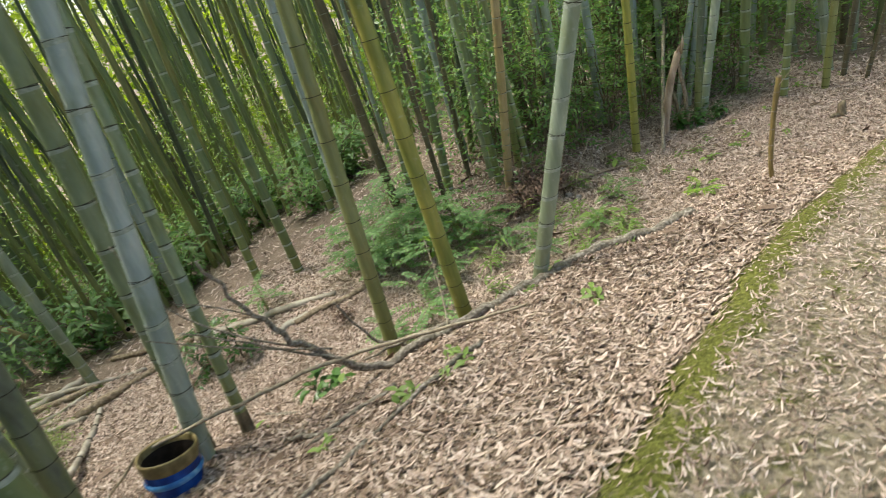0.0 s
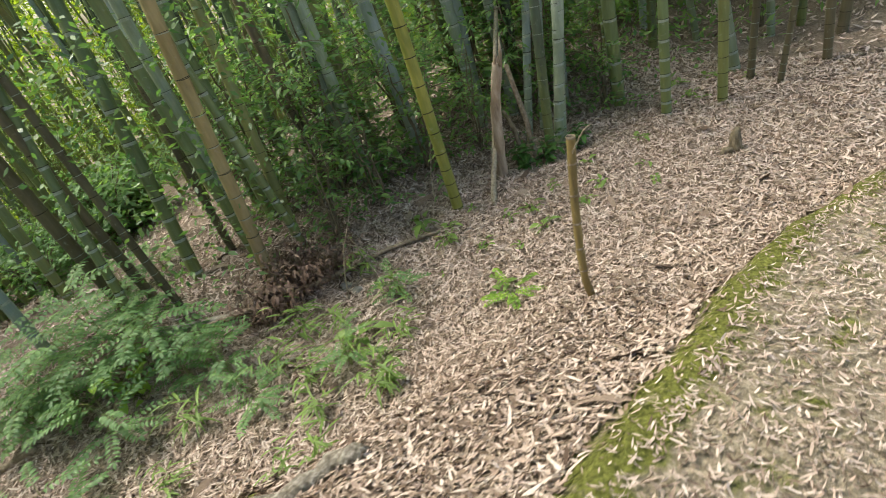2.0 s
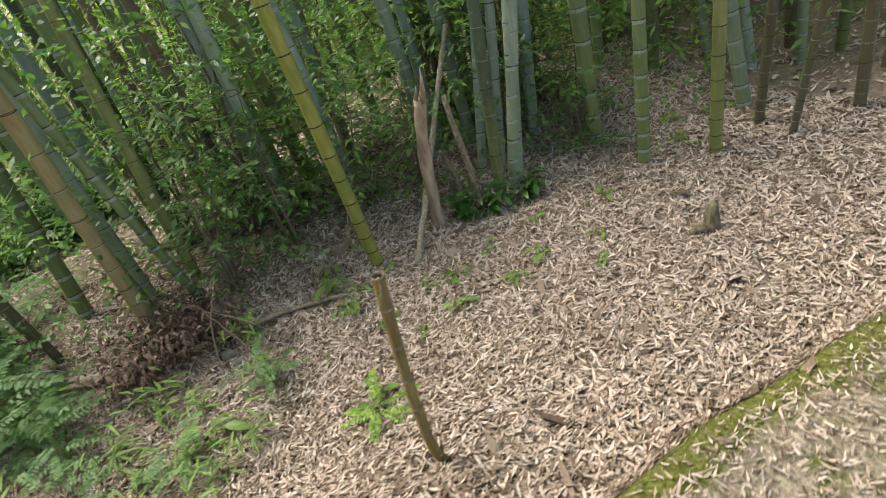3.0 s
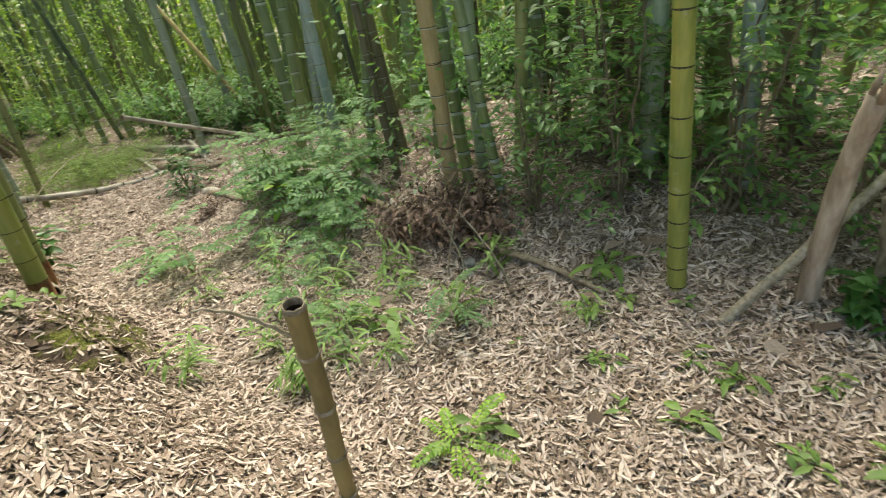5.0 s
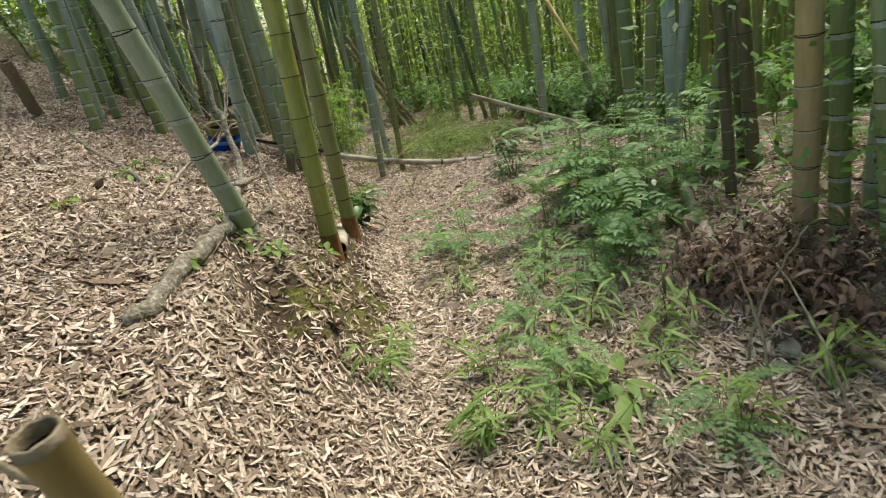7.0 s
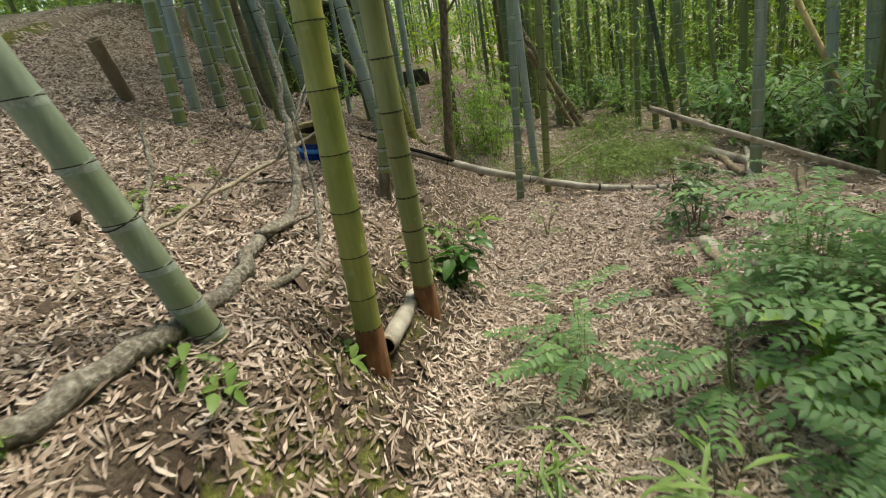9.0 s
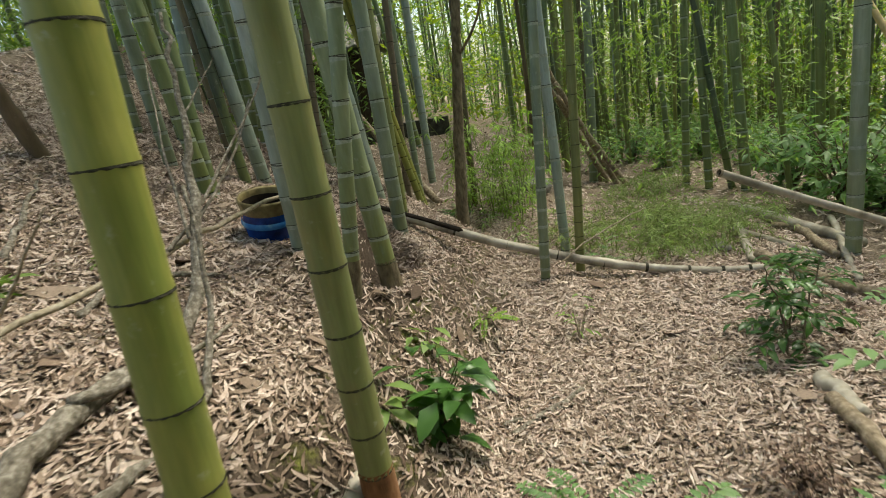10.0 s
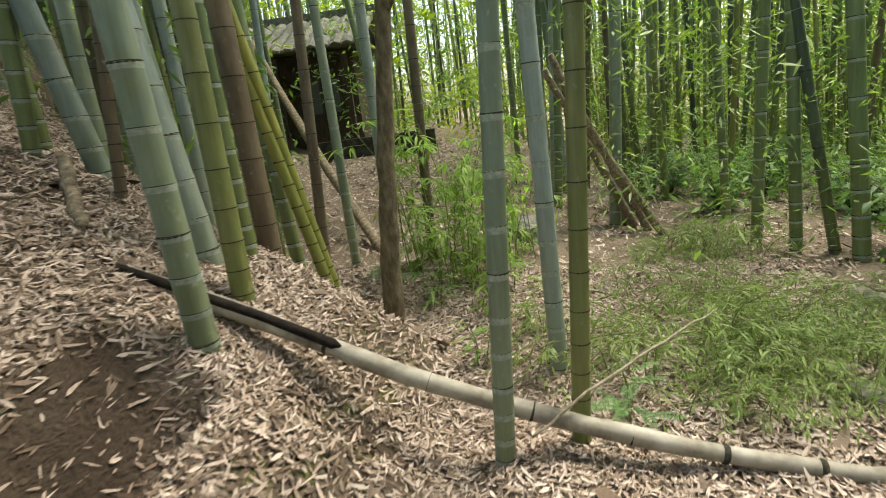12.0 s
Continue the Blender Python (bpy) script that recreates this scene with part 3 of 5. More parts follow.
def build_grove():
    rng = random.Random(11)
    tones = ["green", "grey", "green", "dark", "blue", "olive", "dark", "brown", "green", "dead"]
    kinds = []
    for i, tone in enumerate(tones):
        r, h = rng.uniform(0.04, 0.058), rng.uniform(9, 12)
        bend, joints = (rng.uniform(-0.7, 0.7), rng.uniform(-0.7, 0.7)), nodes_of(r, h, rng)
        stalk = thing("bamboo", 0, 0, -60, LABELS[tone], "bamboo", "bamboo stalks of the grove")
        part("culm", culm_shape(r, h, (0, 0), bend, joints, 8, 0), (CULM[tone], NODE, BLOOM if tone in ("grey", "blue", "green") else CULM[tone]), stalk)
        for nz in joints[2:11:3]:
            ring = Shape()
            f = 1 - 0.75 * (nz / h) ** 1.4
            a, b = culm_axis(h, (0, 0), bend, nz - 0.004), culm_axis(h, (0, 0), bend, nz + 0.002)
            tube(ring, [a, (a + b) / 2, b], [r * f * 1.01, r * f * 1.05, r * f * 1.02], 10, False)
            part("node_ring", ring, NODE if tone != "blue" else BLOOM, stalk)
        kinds.append(stalk)
    spots, tries = [], 0
    while len(spots) < 200 and tries < 60000:
        tries += 1
        far = rng.random() ** 0.8
        w = rng.uniform(-0.35, math.pi + 0.75)
        x, y = -2.5 + (3 + 22 * far) * math.cos(w), 1.8 + (2 + 15 * far) * math.sin(w)
        if clear_of_way(x, y) and all((x - a) ** 2 + (y - b) ** 2 > 0.12 for a, b in spots):
            spots.append((x, y))
    # up the slope beside the footpath, and where the thicket closes round its end
    for x0, x1, y0, y1, many in ((-12.0, -5.7, -0.9, 0.35, 26), (-12.0, -3.0, -6.0, -3.9, 26), (2.4, 9.0, 0.3, 6.0, 60), (-1.7, 2.4, 3.3, 4.9, 15), (-13.5, -8.6, -1.0, 1.4, 16), (-17.0, -11.3, 3.3, 5.2, 20)):
        n, tries = 0, 0
        while n < many and tries < 3000:
            tries += 1
            x, y = rng.uniform(x0, x1), rng.uniform(y0, y1)
            if x < -8 and abs((y - 2.63) / (x + 4.48) - 0.265) < 0.10:
                continue
            if x0 > 2 and y < 2.75 - 0.55 * (x - 2.5) or y > 1.2 and x < -8 and x > -9:
                continue
            if all((x - a) ** 2 + (y - b) ** 2 > 0.09 for a, b in spots):
                spots.append((x, y))
                n += 1
    spots.sort(key=lambda p: (p[0] + 2.5) ** 2 + 1.6 * (p[1] - 2) ** 2)
    for x, y in spots[:232]:
        ob = copy_thing(rng.choice(kinds), Matrix())
        ob.matrix_basis = pose(x, y, gz(x, y) - 0.1, rng.gauss(0, 3.5), rng.gauss(0, 3.5), rng.uniform(0, 360)) @ Matrix.Scale(rng.uniform(0.75, 1.15), 4)
    for stalk in kinds:
        for o in (*stalk.children_recursive, stalk):
            bpy.data.objects.remove(o)
    # too many and too far to count
    s = Shape()
    for x, y in spots[232:]:
        z, h, r = gz(x, y), rng.uniform(8, 12), rng.uniform(0.04, 0.055)
        lx, ly = rng.gauss(0, 0.06), rng.gauss(0, 0.06)
        tube(s, [(x, y, z - 0.1), (x + lx * h * 0.5, y + ly * h * 0.5, z + h * 0.5), (x + lx * h * 1.3, y + ly * h * 1.3, z + h)], [r, r * 0.8, r * 0.2], 8, False, rng.choice((0, 0, 1, 2)))
    for i in range(1500):
        w = rng.uniform(-0.35, math.pi + 0.75)
        d = rng.uniform(13, 36) if i < 900 else rng.uniform(4.5, 17)
        x, y = -2.5 + 1.25 * d * math.cos(w), 2 + d * math.sin(w)
        if -22 < x < -13 and -4.5 < y < 2 or i >= 900 and not (clear_of_way(x, y) and y > 4.2):
            continue
        z, h, r = gz(x, y), rng.uniform(8, 12), rng.uniform(0.035, 0.055)
        lx, ly = rng.gauss(0, 0.06), rng.gauss(0, 0.06)
        tube(s, [(x, y, z - 0.1), (x + lx * h * 0.5, y + ly * h * 0.5, z + h * 0.5), (x + lx * h * 1.3, y + ly * h * 1.3, z + h)], [r, r * 0.8, r * 0.2], 6, False, rng.choice((0, 0, 1, 2)))
    me = s.mesh("far_bamboo", CULM["green"], CULM["dark"], CULM["olive"])
    tagged(new("far_bamboo", me), "far green bamboo stalks standing close together", "bamboo", kind="stuff")


build_grove()


# ---- leaves overhead and behind ----
def scatter_leaves(name, label, count, place, length, width, material, seed, droop=0.3):
    """Many thin leaves in sprays; place gives the middle of a spray."""
    rng = np.random.default_rng(seed)
    per = 9
    n = count // per
    mid = place(rng, n)
    n = len(mid)
    base = (mid[:, None] + rng.normal(0, 1, (n, per, 3)) * np.array([0.16, 0.16, 0.10])).reshape(-1, 3)
    m = len(base)
    w = rng.uniform(0, 2 * np.pi, m)
    way = np.stack([np.cos(w), np.sin(w), rng.normal(-0.45, 0.35, m)], 1)
    way /= np.linalg.norm(way, axis=1)[:, None]
    side = np.cross(way, rng.normal(0, 0.5, (m, 3)) + (0, 0, 1))
    side /= np.linalg.norm(side, axis=1)[:, None]
    ln, wd = length * rng.uniform(0.6, 1.3, m)[:, None], width * rng.uniform(0.7, 1.3, m)[:, None]
    verts = np.stack([base, base + way * ln * 0.4 - side * wd / 2, base + way * ln, base + way * ln * 0.4 + side * wd / 2], 1).reshape(-1, 3)
    me = bpy.data.meshes.new(name)
    me.vertices.add(4 * m)
    me.vertices.foreach_set("co", verts.astype(np.float32).ravel())
    me.loops.add(4 * m)
    me.loops.foreach_set("vertex_index", np.arange(4 * m, dtype=np.int32))
    me.polygons.add(m)
    me.polygons.foreach_set("loop_start", np.arange(0, 4 * m, 4, dtype=np.int32))
    me.update(calc_edges=True)
    me.materials.append(material)
    return tagged(new(name, me), label, "foliage", kind="stuff")


def ring_place(near, far, low, high, from_w=-0.4, to_w=math.pi + 0.9):
    def place(rng, n):
        w, d = rng.uniform(from_w, to_w, n), near + (far - near) * rng.uniform(0, 1, n) ** 0.7
        x, y = -2.5 + 1.25 * d * np.cos(w), 2 + d * np.sin(w)
        return np.stack([x, y, ground_z(x, y) + rng.uniform(low, high, n)], 1)
    return place


scatter_leaves("bamboo_foliage", "sunlit yellow-green bamboo leaves far behind the stalks", 170000, ring_place(11, 34, 0.1, 9.5), 0.34, 0.09, CANOPY, 3)
scatter_leaves("valley_foliage", "pale sunlit leaves across the valley", 60000, ring_place(17, 36, 0.0, 11.0, 0.5, 2.7), 0.46, 0.14, CANOPY, 16)
scatter_leaves("low_foliage", "green bamboo leaves low between the stalks", 54000, ring_place(4.6, 13, 0.05, 2.6, 0.35, math.pi - 0.25), 0.12, 0.022, SPROUT, 5)
def shade_canopy_place(rng, n):
    """High leaves over the grove, mostly out of view, added for shade; thin over the lane."""
    x, y = rng.uniform(-18, 9, 3 * n), rng.uniform(-7, 15, 3 * n)
    # the sun stands over the valley side: a gap there lights lane and footpath, the slope stays shaded
    gap = (np.abs(y - 7.0) < 2.2) & (x > -12) & (x < 2.5) | (np.abs(y - 5.0) < 2.0) & (x > -7.5) & (x < 2.5) | (y > 1.0) & (y < 4.0) & (x > -6.2) & (x < 3)
    ok = rng.uniform(0, 1, 3 * n) < np.where(gap, 0.07, np.where((x < -5.6) & (y < 5.5), 0.55, 0.28))
    x, y = x[ok][:n], y[ok][:n]
    return np.stack([x, y, ground_z(x, y) + rng.uniform(5.5, 10.5, len(x))], 1)


# added above the view to block sun and sky light over the slope
scatter_leaves("bamboo_canopy", "mostly unseen bamboo leaves overhead, added to shade the ground", 56000, shade_canopy_place, 0.28, 0.07, CANOPY, 4)


def slope_place(rng, n):
    """Low leaves on the slope beyond the stalks."""
    x, y = rng.uniform(-15, -8.5, n), rng.uniform(-7, 1.0, n)
    seen = np.abs((y - 2.63) / (x + 4.48) - 0.265) > 0.10
    x, y, n = x[seen], y[seen], int(seen.sum())
    return np.stack([x, y, ground_z(x, y) + rng.uniform(0.05, 3.2, n)], 1)


def end_place(rng, n):
    """Low leaves behind the stalks at the end of the footpath."""
    x = rng.uniform(3.6, 10, n)
    y = 3.2 - 0.55 * (x - 2.5) + rng.uniform(0, 5, n)
    return np.stack([x, y, ground_z(x, y) + rng.uniform(0.05, 2.6, n)], 1)


def edge_place(rng, n):
    """Leaves of the undergrowth among the thicket's nearest stalks."""
    x = rng.uniform(-1.8, 4.2, n)
    y = 3.15 - 0.4 * np.clip(x - 1.8, 0, 3) + 2.2 * rng.uniform(0, 1, n) ** 1.4
    return np.stack([x, y, ground_z(x, y) + 0.1 + 2.2 * rng.uniform(0, 1, n)], 1)


scatter_leaves("undergrowth_foliage", "small green leaves of the undergrowth among the stalks", 9000, edge_place, 0.085, 0.034, LAUREL, 15)
scatter_leaves("ground_foliage", "low green ground cover far between the stalks", 40000, ring_place(8, 17, 0.0, 0.6, 0.35, math.pi - 0.45), 0.14, 0.045, DARKLEAF, 18)
scatter_leaves("screen_foliage", "green leaves of the bushes beyond the lane", 26000, ring_place(10, 20, 0.2, 3.6, 1.9, math.pi + 0.25), 0.17, 0.05, DARKLEAF, 19)
scatter_leaves("slope_foliage", "green leaves low on the slope behind the stalks", 26000, slope_place, 0.16, 0.035, SPROUT, 13)
scatter_leaves("thicket_foliage", "dark green leaves low behind the thicket's stalks", 24000, end_place, 0.12, 0.035, DARKLEAF, 14)


# ---- fallen leaves ----
def scatter_litter(name, label, count, box, length, width, material, seed, keep=None):
    rng = np.random.default_rng(seed)
    x, y = rng.uniform(box[0], box[1], count), rng.uniform(box[2], box[3], count)
    if keep is not None:
        ok = rng.uniform(0, 1, count) < keep(x, y)
        x, y = x[ok], y[ok]
    n = len(x)
    z = over_ground(x, y)
    zx = over_ground(x + 0.03, y) - z
    zy = over_ground(x, y + 0.03) - z
    normal = np.stack([-zx / 0.03, -zy / 0.03, np.ones(n)], 1) + rng.normal(0, 0.30, (n, 3))
    normal /= np.linalg.norm(normal, axis=1)[:, None]
    w = rng.uniform(0, 2 * np.pi, n)
    way = np.stack([np.cos(w), np.sin(w), np.zeros(n)], 1)
    way -= normal * (way * normal).sum(1)[:, None]
    way /= np.linalg.norm(way, axis=1)[:, None]
    side = np.cross(normal, way)
    bit = np.where(y < edge_y(x), 0.58, 1.0)[:, None]
    ln, wd = length * bit * rng.uniform(0.35, 1.35, n)[:, None], width * bit * rng.uniform(0.55, 1.4, n)[:, None]
    c = np.stack([x, y, z + rng.uniform(0.003, 0.028, n)], 1)
    curl = normal * ln * rng.uniform(-0.04, 0.16, n)[:, None]
    fold = normal * wd * rng.uniform(-0.25, 0.3, n)[:, None]
    one, two = rng.uniform(-0.28, -0.1, n)[:, None], rng.uniform(0.15, 0.34, n)[:, None]
    verts = np.stack([c - way * ln / 2 + curl, c + way * ln * one - side * wd / 2 + fold, c + way * ln * one + side * wd / 2 + fold,
                      c + way * ln * two - side * wd * 0.34 + fold, c + way * ln * two + side * wd * 0.34 + fold, c + way * ln / 2 + curl], 1).reshape(-1, 3)
    tri = (np.arange(n)[:, None, None] * 6 + np.array([[0, 2, 1], [1, 2, 4], [1, 4, 3], [3, 4, 5]])[None]).reshape(-1, 3)
    me = bpy.data.meshes.new(name)
    me.vertices.add(6 * n)
    me.vertices.foreach_set("co", verts.astype(np.float32).ravel())
    me.loops.add(len(tri) * 3)
    me.loops.foreach_set("vertex_index", tri.astype(np.int32).ravel())
    me.polygons.add(len(tri))
    me.polygons.foreach_set("loop_start", np.arange(0, len(tri) * 3, 3, dtype=np.int32))
    me.update(calc_edges=True)
    me.materials.append(material)
    return tagged(new(name, me), label, "leaf litter", kind="stuff")


def dense_litter(x, y):
    e = edge_y(x)
    thicket = 1 - 0.55 * step(2.9, 3.6, y) * step(-3.5, -2.0, x)
    c = crest_y(x)
    thicket = thicket * (1 - (0.6 + 0.25 * step(-4.2, -3.4, x)) * step(c + 0.05, c + 0.25, y) * step(c + 0.75, c + 0.5, y) * step(-0.8, -2.0, x))
    thicket = thicket * (1 - 0.92 * earth_and_shade(x, y))
    return np.where(y < e - 0.11, 0.72, np.where(np.abs(y - e + 0.02) < 0.08, 0.22, thicket)) * (1 - 0.5 * step(4.0, 6.0, y))


scatter_litter("fallen_bamboo_leaves", "dry pinkish-tan bamboo leaves strewn over the ground", 305000, (-9.0, 4.2, -2.6, 5.0), 0.076, 0.0125, LITTER, 7, dense_litter)
scatter_litter("leaf_crumbs", "small broken bits of dry leaf between the fallen leaves", 140000, (-7.5, 3.2, -1.6, 3.4), 0.042, 0.009, CRUMB, 17, dense_litter)
scatter_litter("far_fallen_leaves", "dry tan bamboo leaves on the far slope", 60000, (-16.0, 9.0, -3.0, 9.0), 0.10, 0.024, LITTER, 8, lambda x, y: np.where((x > -9) & (x < 4.2) & (y < 5), 0.0, 0.9))
def slope_brown(x, y):
    """Browner, older leaves on the upper slope of the bank and under the thicket."""
    c, e = crest_y(x), edge_y(x)
    slope = step(e + 0.1, e + 0.4, y) * step(c + 0.7, c + 0.2, y) * step(1.3, 0.2, x) * (1 - 0.92 * earth_and_shade(x, y))
    return np.maximum(0.9 * slope, 0.75 * step(2.7, 3.2, y) * step(-1.8, -0.9, x))


scatter_litter("old_brown_leaves", "old brown bamboo leaves on the bank and under the thicket", 80000, (-7.5, 4.2, -0.6, 4.6), 0.08, 0.014, BROWN, 27, slope_brown)
scatter_litter("dry_culm_sheaths", "broad brown dried bamboo sheaths among the leaves", 420, (-9.0, 4.0, -0.4, 5.0), 0.20, 0.055, BROWN, 9)


# ---- dead wood, stones and cut stalks ----
def fallen(name, points, radii, material, label, category, group="", sides=10, amount=0.008, seed=1, cap=True):
    """A lying or leaning stalk, branch or root along points."""
    line = wavy(points, 6, amount, seed)
    r = np.interp(np.linspace(0, 1, len(line)), np.linspace(0, 1, len(radii)), radii)
    rng = random.Random(seed)
    empty = thing(name, *points[0], label, category, group)
    s = Shape()
    o = Vector(points[0])
    tube(s, [p - o for p in line], [v * rng.uniform(0.93, 1.07) for v in r], sides, cap)
    part("stem", s, material, empty)
    return empty


def twig_on(parent, points, radius, material=TWIG, seed=1):
    s = Shape()
    line = wavy(points, 5, radius * 0.45, seed)
    o = parent.location
    tube(s, [p - o for p in line], list(np.linspace(radius, radius * 0.35, len(line))), 6)
    return part("twig", s, material, parent)


def hollow_end(parent, at, way, radius, wall=0.16):
    """An open, hollow cut: a rim and an inside set back, its shade coloured in."""
    s = Shape()
    way = Vector(way).normalized()
    p = Vector(at) - parent.location
    a = way.orthogonal().normalized()
    b = way.cross(a)
    ring = [(-0.004, 1.01), (0.010, 1.0), (0.013, 1 - wall * 0.5), (0.010, 1 - wall), (-0.006, 1 - wall)]
    verts = [p + way * (h + (0.0012 * math.sin(3 * k) if 0 < i < 4 else 0)) + (a * math.cos(math.pi * k / 8) + b * math.sin(math.pi * k / 8)) * radius * f for i, (h, f) in enumerate(ring) for k in range(16)]
    s.add(verts, [(i * 16 + k, i * 16 + (k + 1) % 16, i * 16 + 16 + (k + 1) % 16, i * 16 + 16 + k) for i in range(4) for k in range(16)])
    part("rim", s, DEADWOOD, parent, "grey weathered cut rim")
    d = Shape()
    tube(d, [p - way * 0.005, p - way * 0.10, p - way * 0.101], [radius * (1.01 - wall), radius * (1 - wall), 0.001], 16, False)
    part("hollow", d, HOLLOW, parent, "hollow inside, coloured dark as shade")


# the long split stalk lying across the lane
LOG_LINE = [(-6.78, 0.72, 0.04), (-6.70, 1.5, -0.30), (-6.53, 2.34, -0.65), (-6.40, 3.2, -0.92), (-6.28, 3.9, -1.05), (-6.2, 4.35, -1.07)]
log = fallen("fallen_bamboo", LOG_LINE, [0.044, 0.041, 0.038, 0.035, 0.031], LOG, "long fallen bamboo stalk, bleached and split, across the lane", "fallen bamboo", sides=14, amount=0.002)
for f in (0.30, 0.40, 0.49, 0.58, 0.67, 0.76, 0.85, 0.93):
    line = wavy(LOG_LINE, 30, 0.0)
    k = int(f * (len(line) - 2))
    a, b = line[k] - log.location, line[k + 1] - log.location
    s = Shape()
    d = (b - a).normalized()
    tube(s, [a - d * 0.012, a, a + d * 0.012], [0.036, 0.0405, 0.036], 14, False)
    part("node_ring", s, NODE, log)
# a near-black strip on the stalk paints the shade inside its split
split = Shape()
line = wavy([LOG_LINE[0], LOG_LINE[1], (-6.61, 1.95, -0.49)], 8, 0.0)
off = Vector((0.020, 0.006, 0.024))
tube(split, [p - log.location + off for p in line], [0.023] * (len(line) - 1) + [0.006], 10)
part("split_channel", split, HOLLOW, log, "dark strip for the shaded inside of the split")

far_log = fallen("leaning_pole", [(-5.42, 3.62, -0.06), (-5.5, 4.6, -0.52), (-5.6, 5.85, -1.08)], [0.026, 0.027, 0.027], LOG, "bleached dead bamboo pole leaning out of the undergrowth", "dead bamboo", amount=0.004, cap=False)
hollow_end(far_log, (-5.42, 3.62, -0.06), (0.08, -0.9, 0.42), 0.026)

# the cut stalk by the path
POST_LINE = [(0.262, 0.645, -0.50), (0.222, 0.648, -0.38), (0.196, 0.65, -0.24), (0.205, 0.655, -0.05), (0.217, 0.65, 0.12), (0.238, 0.645, 0.32), (0.266, 0.625, 0.585)]
stick = fallen("bamboo_post", POST_LINE, [0.027, 0.024, 0.0215, 0.0215, 0.022, 0.0225, 0.0235], POST, "cut-off bamboo post with a hollow top and a bent foot", "bamboo post", sides=16, amount=0.001, cap=False)
for z in (-0.3, -0.16, -0.02, 0.13, 0.29, 0.46):
    s = Shape()
    px, py = (float(np.interp(z, [q[2] for q in POST_LINE], [q[k] for q in POST_LINE])) for k in (0, 1))
    tube(s, [Vector((px, py, z + k)) - stick.location for k in (-0.006, 0, 0.006)], [0.0228, 0.0258, 0.0228], 16, False)
    part("node_ring", s, DEADWOOD, stick)
hollow_end(stick, (0.266, 0.625, 0.585), (0.11, -0.06, 1), 0.0235)
twig_on(stick, [(0.252, 0.635, 0.48), (0.248, 0.58, 0.57), (0.243, 0.50, 0.66), (0.235, 0.45, 0.69)], 0.0055)

# broken and propped dead stalks at the edge of the thicket
snag = fallen("broken_bamboo", [(1.25, 2.72, -0.66), (1.28, 2.62, 0.0), (1.33, 2.48, 0.48)], [0.05, 0.047, 0.042], SNAG, "broken dead bamboo stump with a torn, splintered top", "dead bamboo", sides=12, amount=0.004)
for dx, dy, h in ((0.03, 0.0, 0.22), (-0.03, 0.01, 0.12), (0.0, -0.035, 0.17), (0.01, 0.035, 0.08)):
    s = Shape()
    p = Vector((1.33 + dx, 2.48 + dy, 0.46)) - snag.location
    tube(s, [p, p + Vector((0.012, -0.03, h * 0.6)), p + Vector((0.02, -0.045, h))], [0.017, 0.012, 0.002], 5)
    part("splinter", s, SNAG, snag)
fallen("propped_pole", [(0.87, 2.44, -0.68), (1.35, 2.78, -0.12), (2.05, 3.25, 0.72)], [0.026, 0.024, 0.02], TWIG, "pale dead bamboo pole leaning against the stalks", "dead bamboo", amount=0.004)
fallen("dead_cane", [(1.62, 2.62, -0.64), (1.60, 2.66, 0.0), (1.62, 2.75, 0.35)], [0.028, 0.024, 0.02], DEADWOOD, "short dead brown cane standing in the thicket", "dead bamboo", amount=0.006)
fallen("dead_cane", [(1.52, 2.66, -0.64), (1.49, 2.7, -0.2), (1.46, 2.75, -0.02)], [0.026, 0.022, 0.016], BARK, "short dead brown cane standing in the thicket", "dead bamboo", amount=0.006, seed=4)

# the old root and dead branches along the bank
def lift(x, y, up):
    return (x, y, on_ground(x, y) + up)


root = fallen("dead_root", [lift(-1.24, 0.30, -0.03), lift(-1.36, 0.38, 0.03), lift(-1.70, 0.46, 0.03), lift(-2.1, 0.61, 0.028), lift(-2.5, 0.72, 0.03), lift(-2.95, 0.79, 0.035), lift(-3.28, 0.79, 0.06), lift(-3.85, 0.86, 0.08), (-4.2, 0.86, 0.40), (-4.42, 0.83, 0.80), (-4.55, 0.80, 1.25)], [0.036, 0.041, 0.042, 0.042, 0.040, 0.037, 0.033, 0.024, 0.015, 0.008], ROOT, "long crooked grey dead root along the bank", "dead root", sides=12, amount=0.022)
twig_on(root, [(-3.3, 0.79, 0.06), (-3.6, 0.95, 0.02), (-3.9, 1.02, 0.0)], 0.02, ROOT)
twig_on(root, [(-4.2, 0.86, 0.40), (-4.5, 0.95, 0.62), (-4.8, 1.1, 0.95), (-4.9, 1.2, 1.4)], 0.009, ROOT, 3)
twig_on(root, [(-4.1, 0.86, 0.32), (-4.5, 0.66, 0.7), (-4.9, 0.5, 1.1)], 0.008, ROOT, 5)
twig_on(root, [(-4.42, 0.83, 0.80), (-4.6, 0.88, 0.95), (-4.75, 0.9, 1.05)], 0.006, ROOT, 6)
small_root = fallen("dead_branch", [(-2.0, 0.60, 0.0), (-2.6, 0.74, -0.04), (-2.84, 0.83, -0.07), (-3.08, 0.94, -0.12), (-3.5, 1.03, -0.12), (-3.8, 1.02, 0.14), (-3.95, 0.97, 0.55)], [0.014, 0.022, 0.02, 0.02, 0.016, 0.01, 0.006], ROOT, "thin pale dead branch beside the root", "dead branch", amount=0.012, seed=3)
twig_on(small_root, [(-2.75, 0.8, -0.05), (-2.5, 0.86, -0.06), (-2.3, 0.84, -0.02)], 0.009)
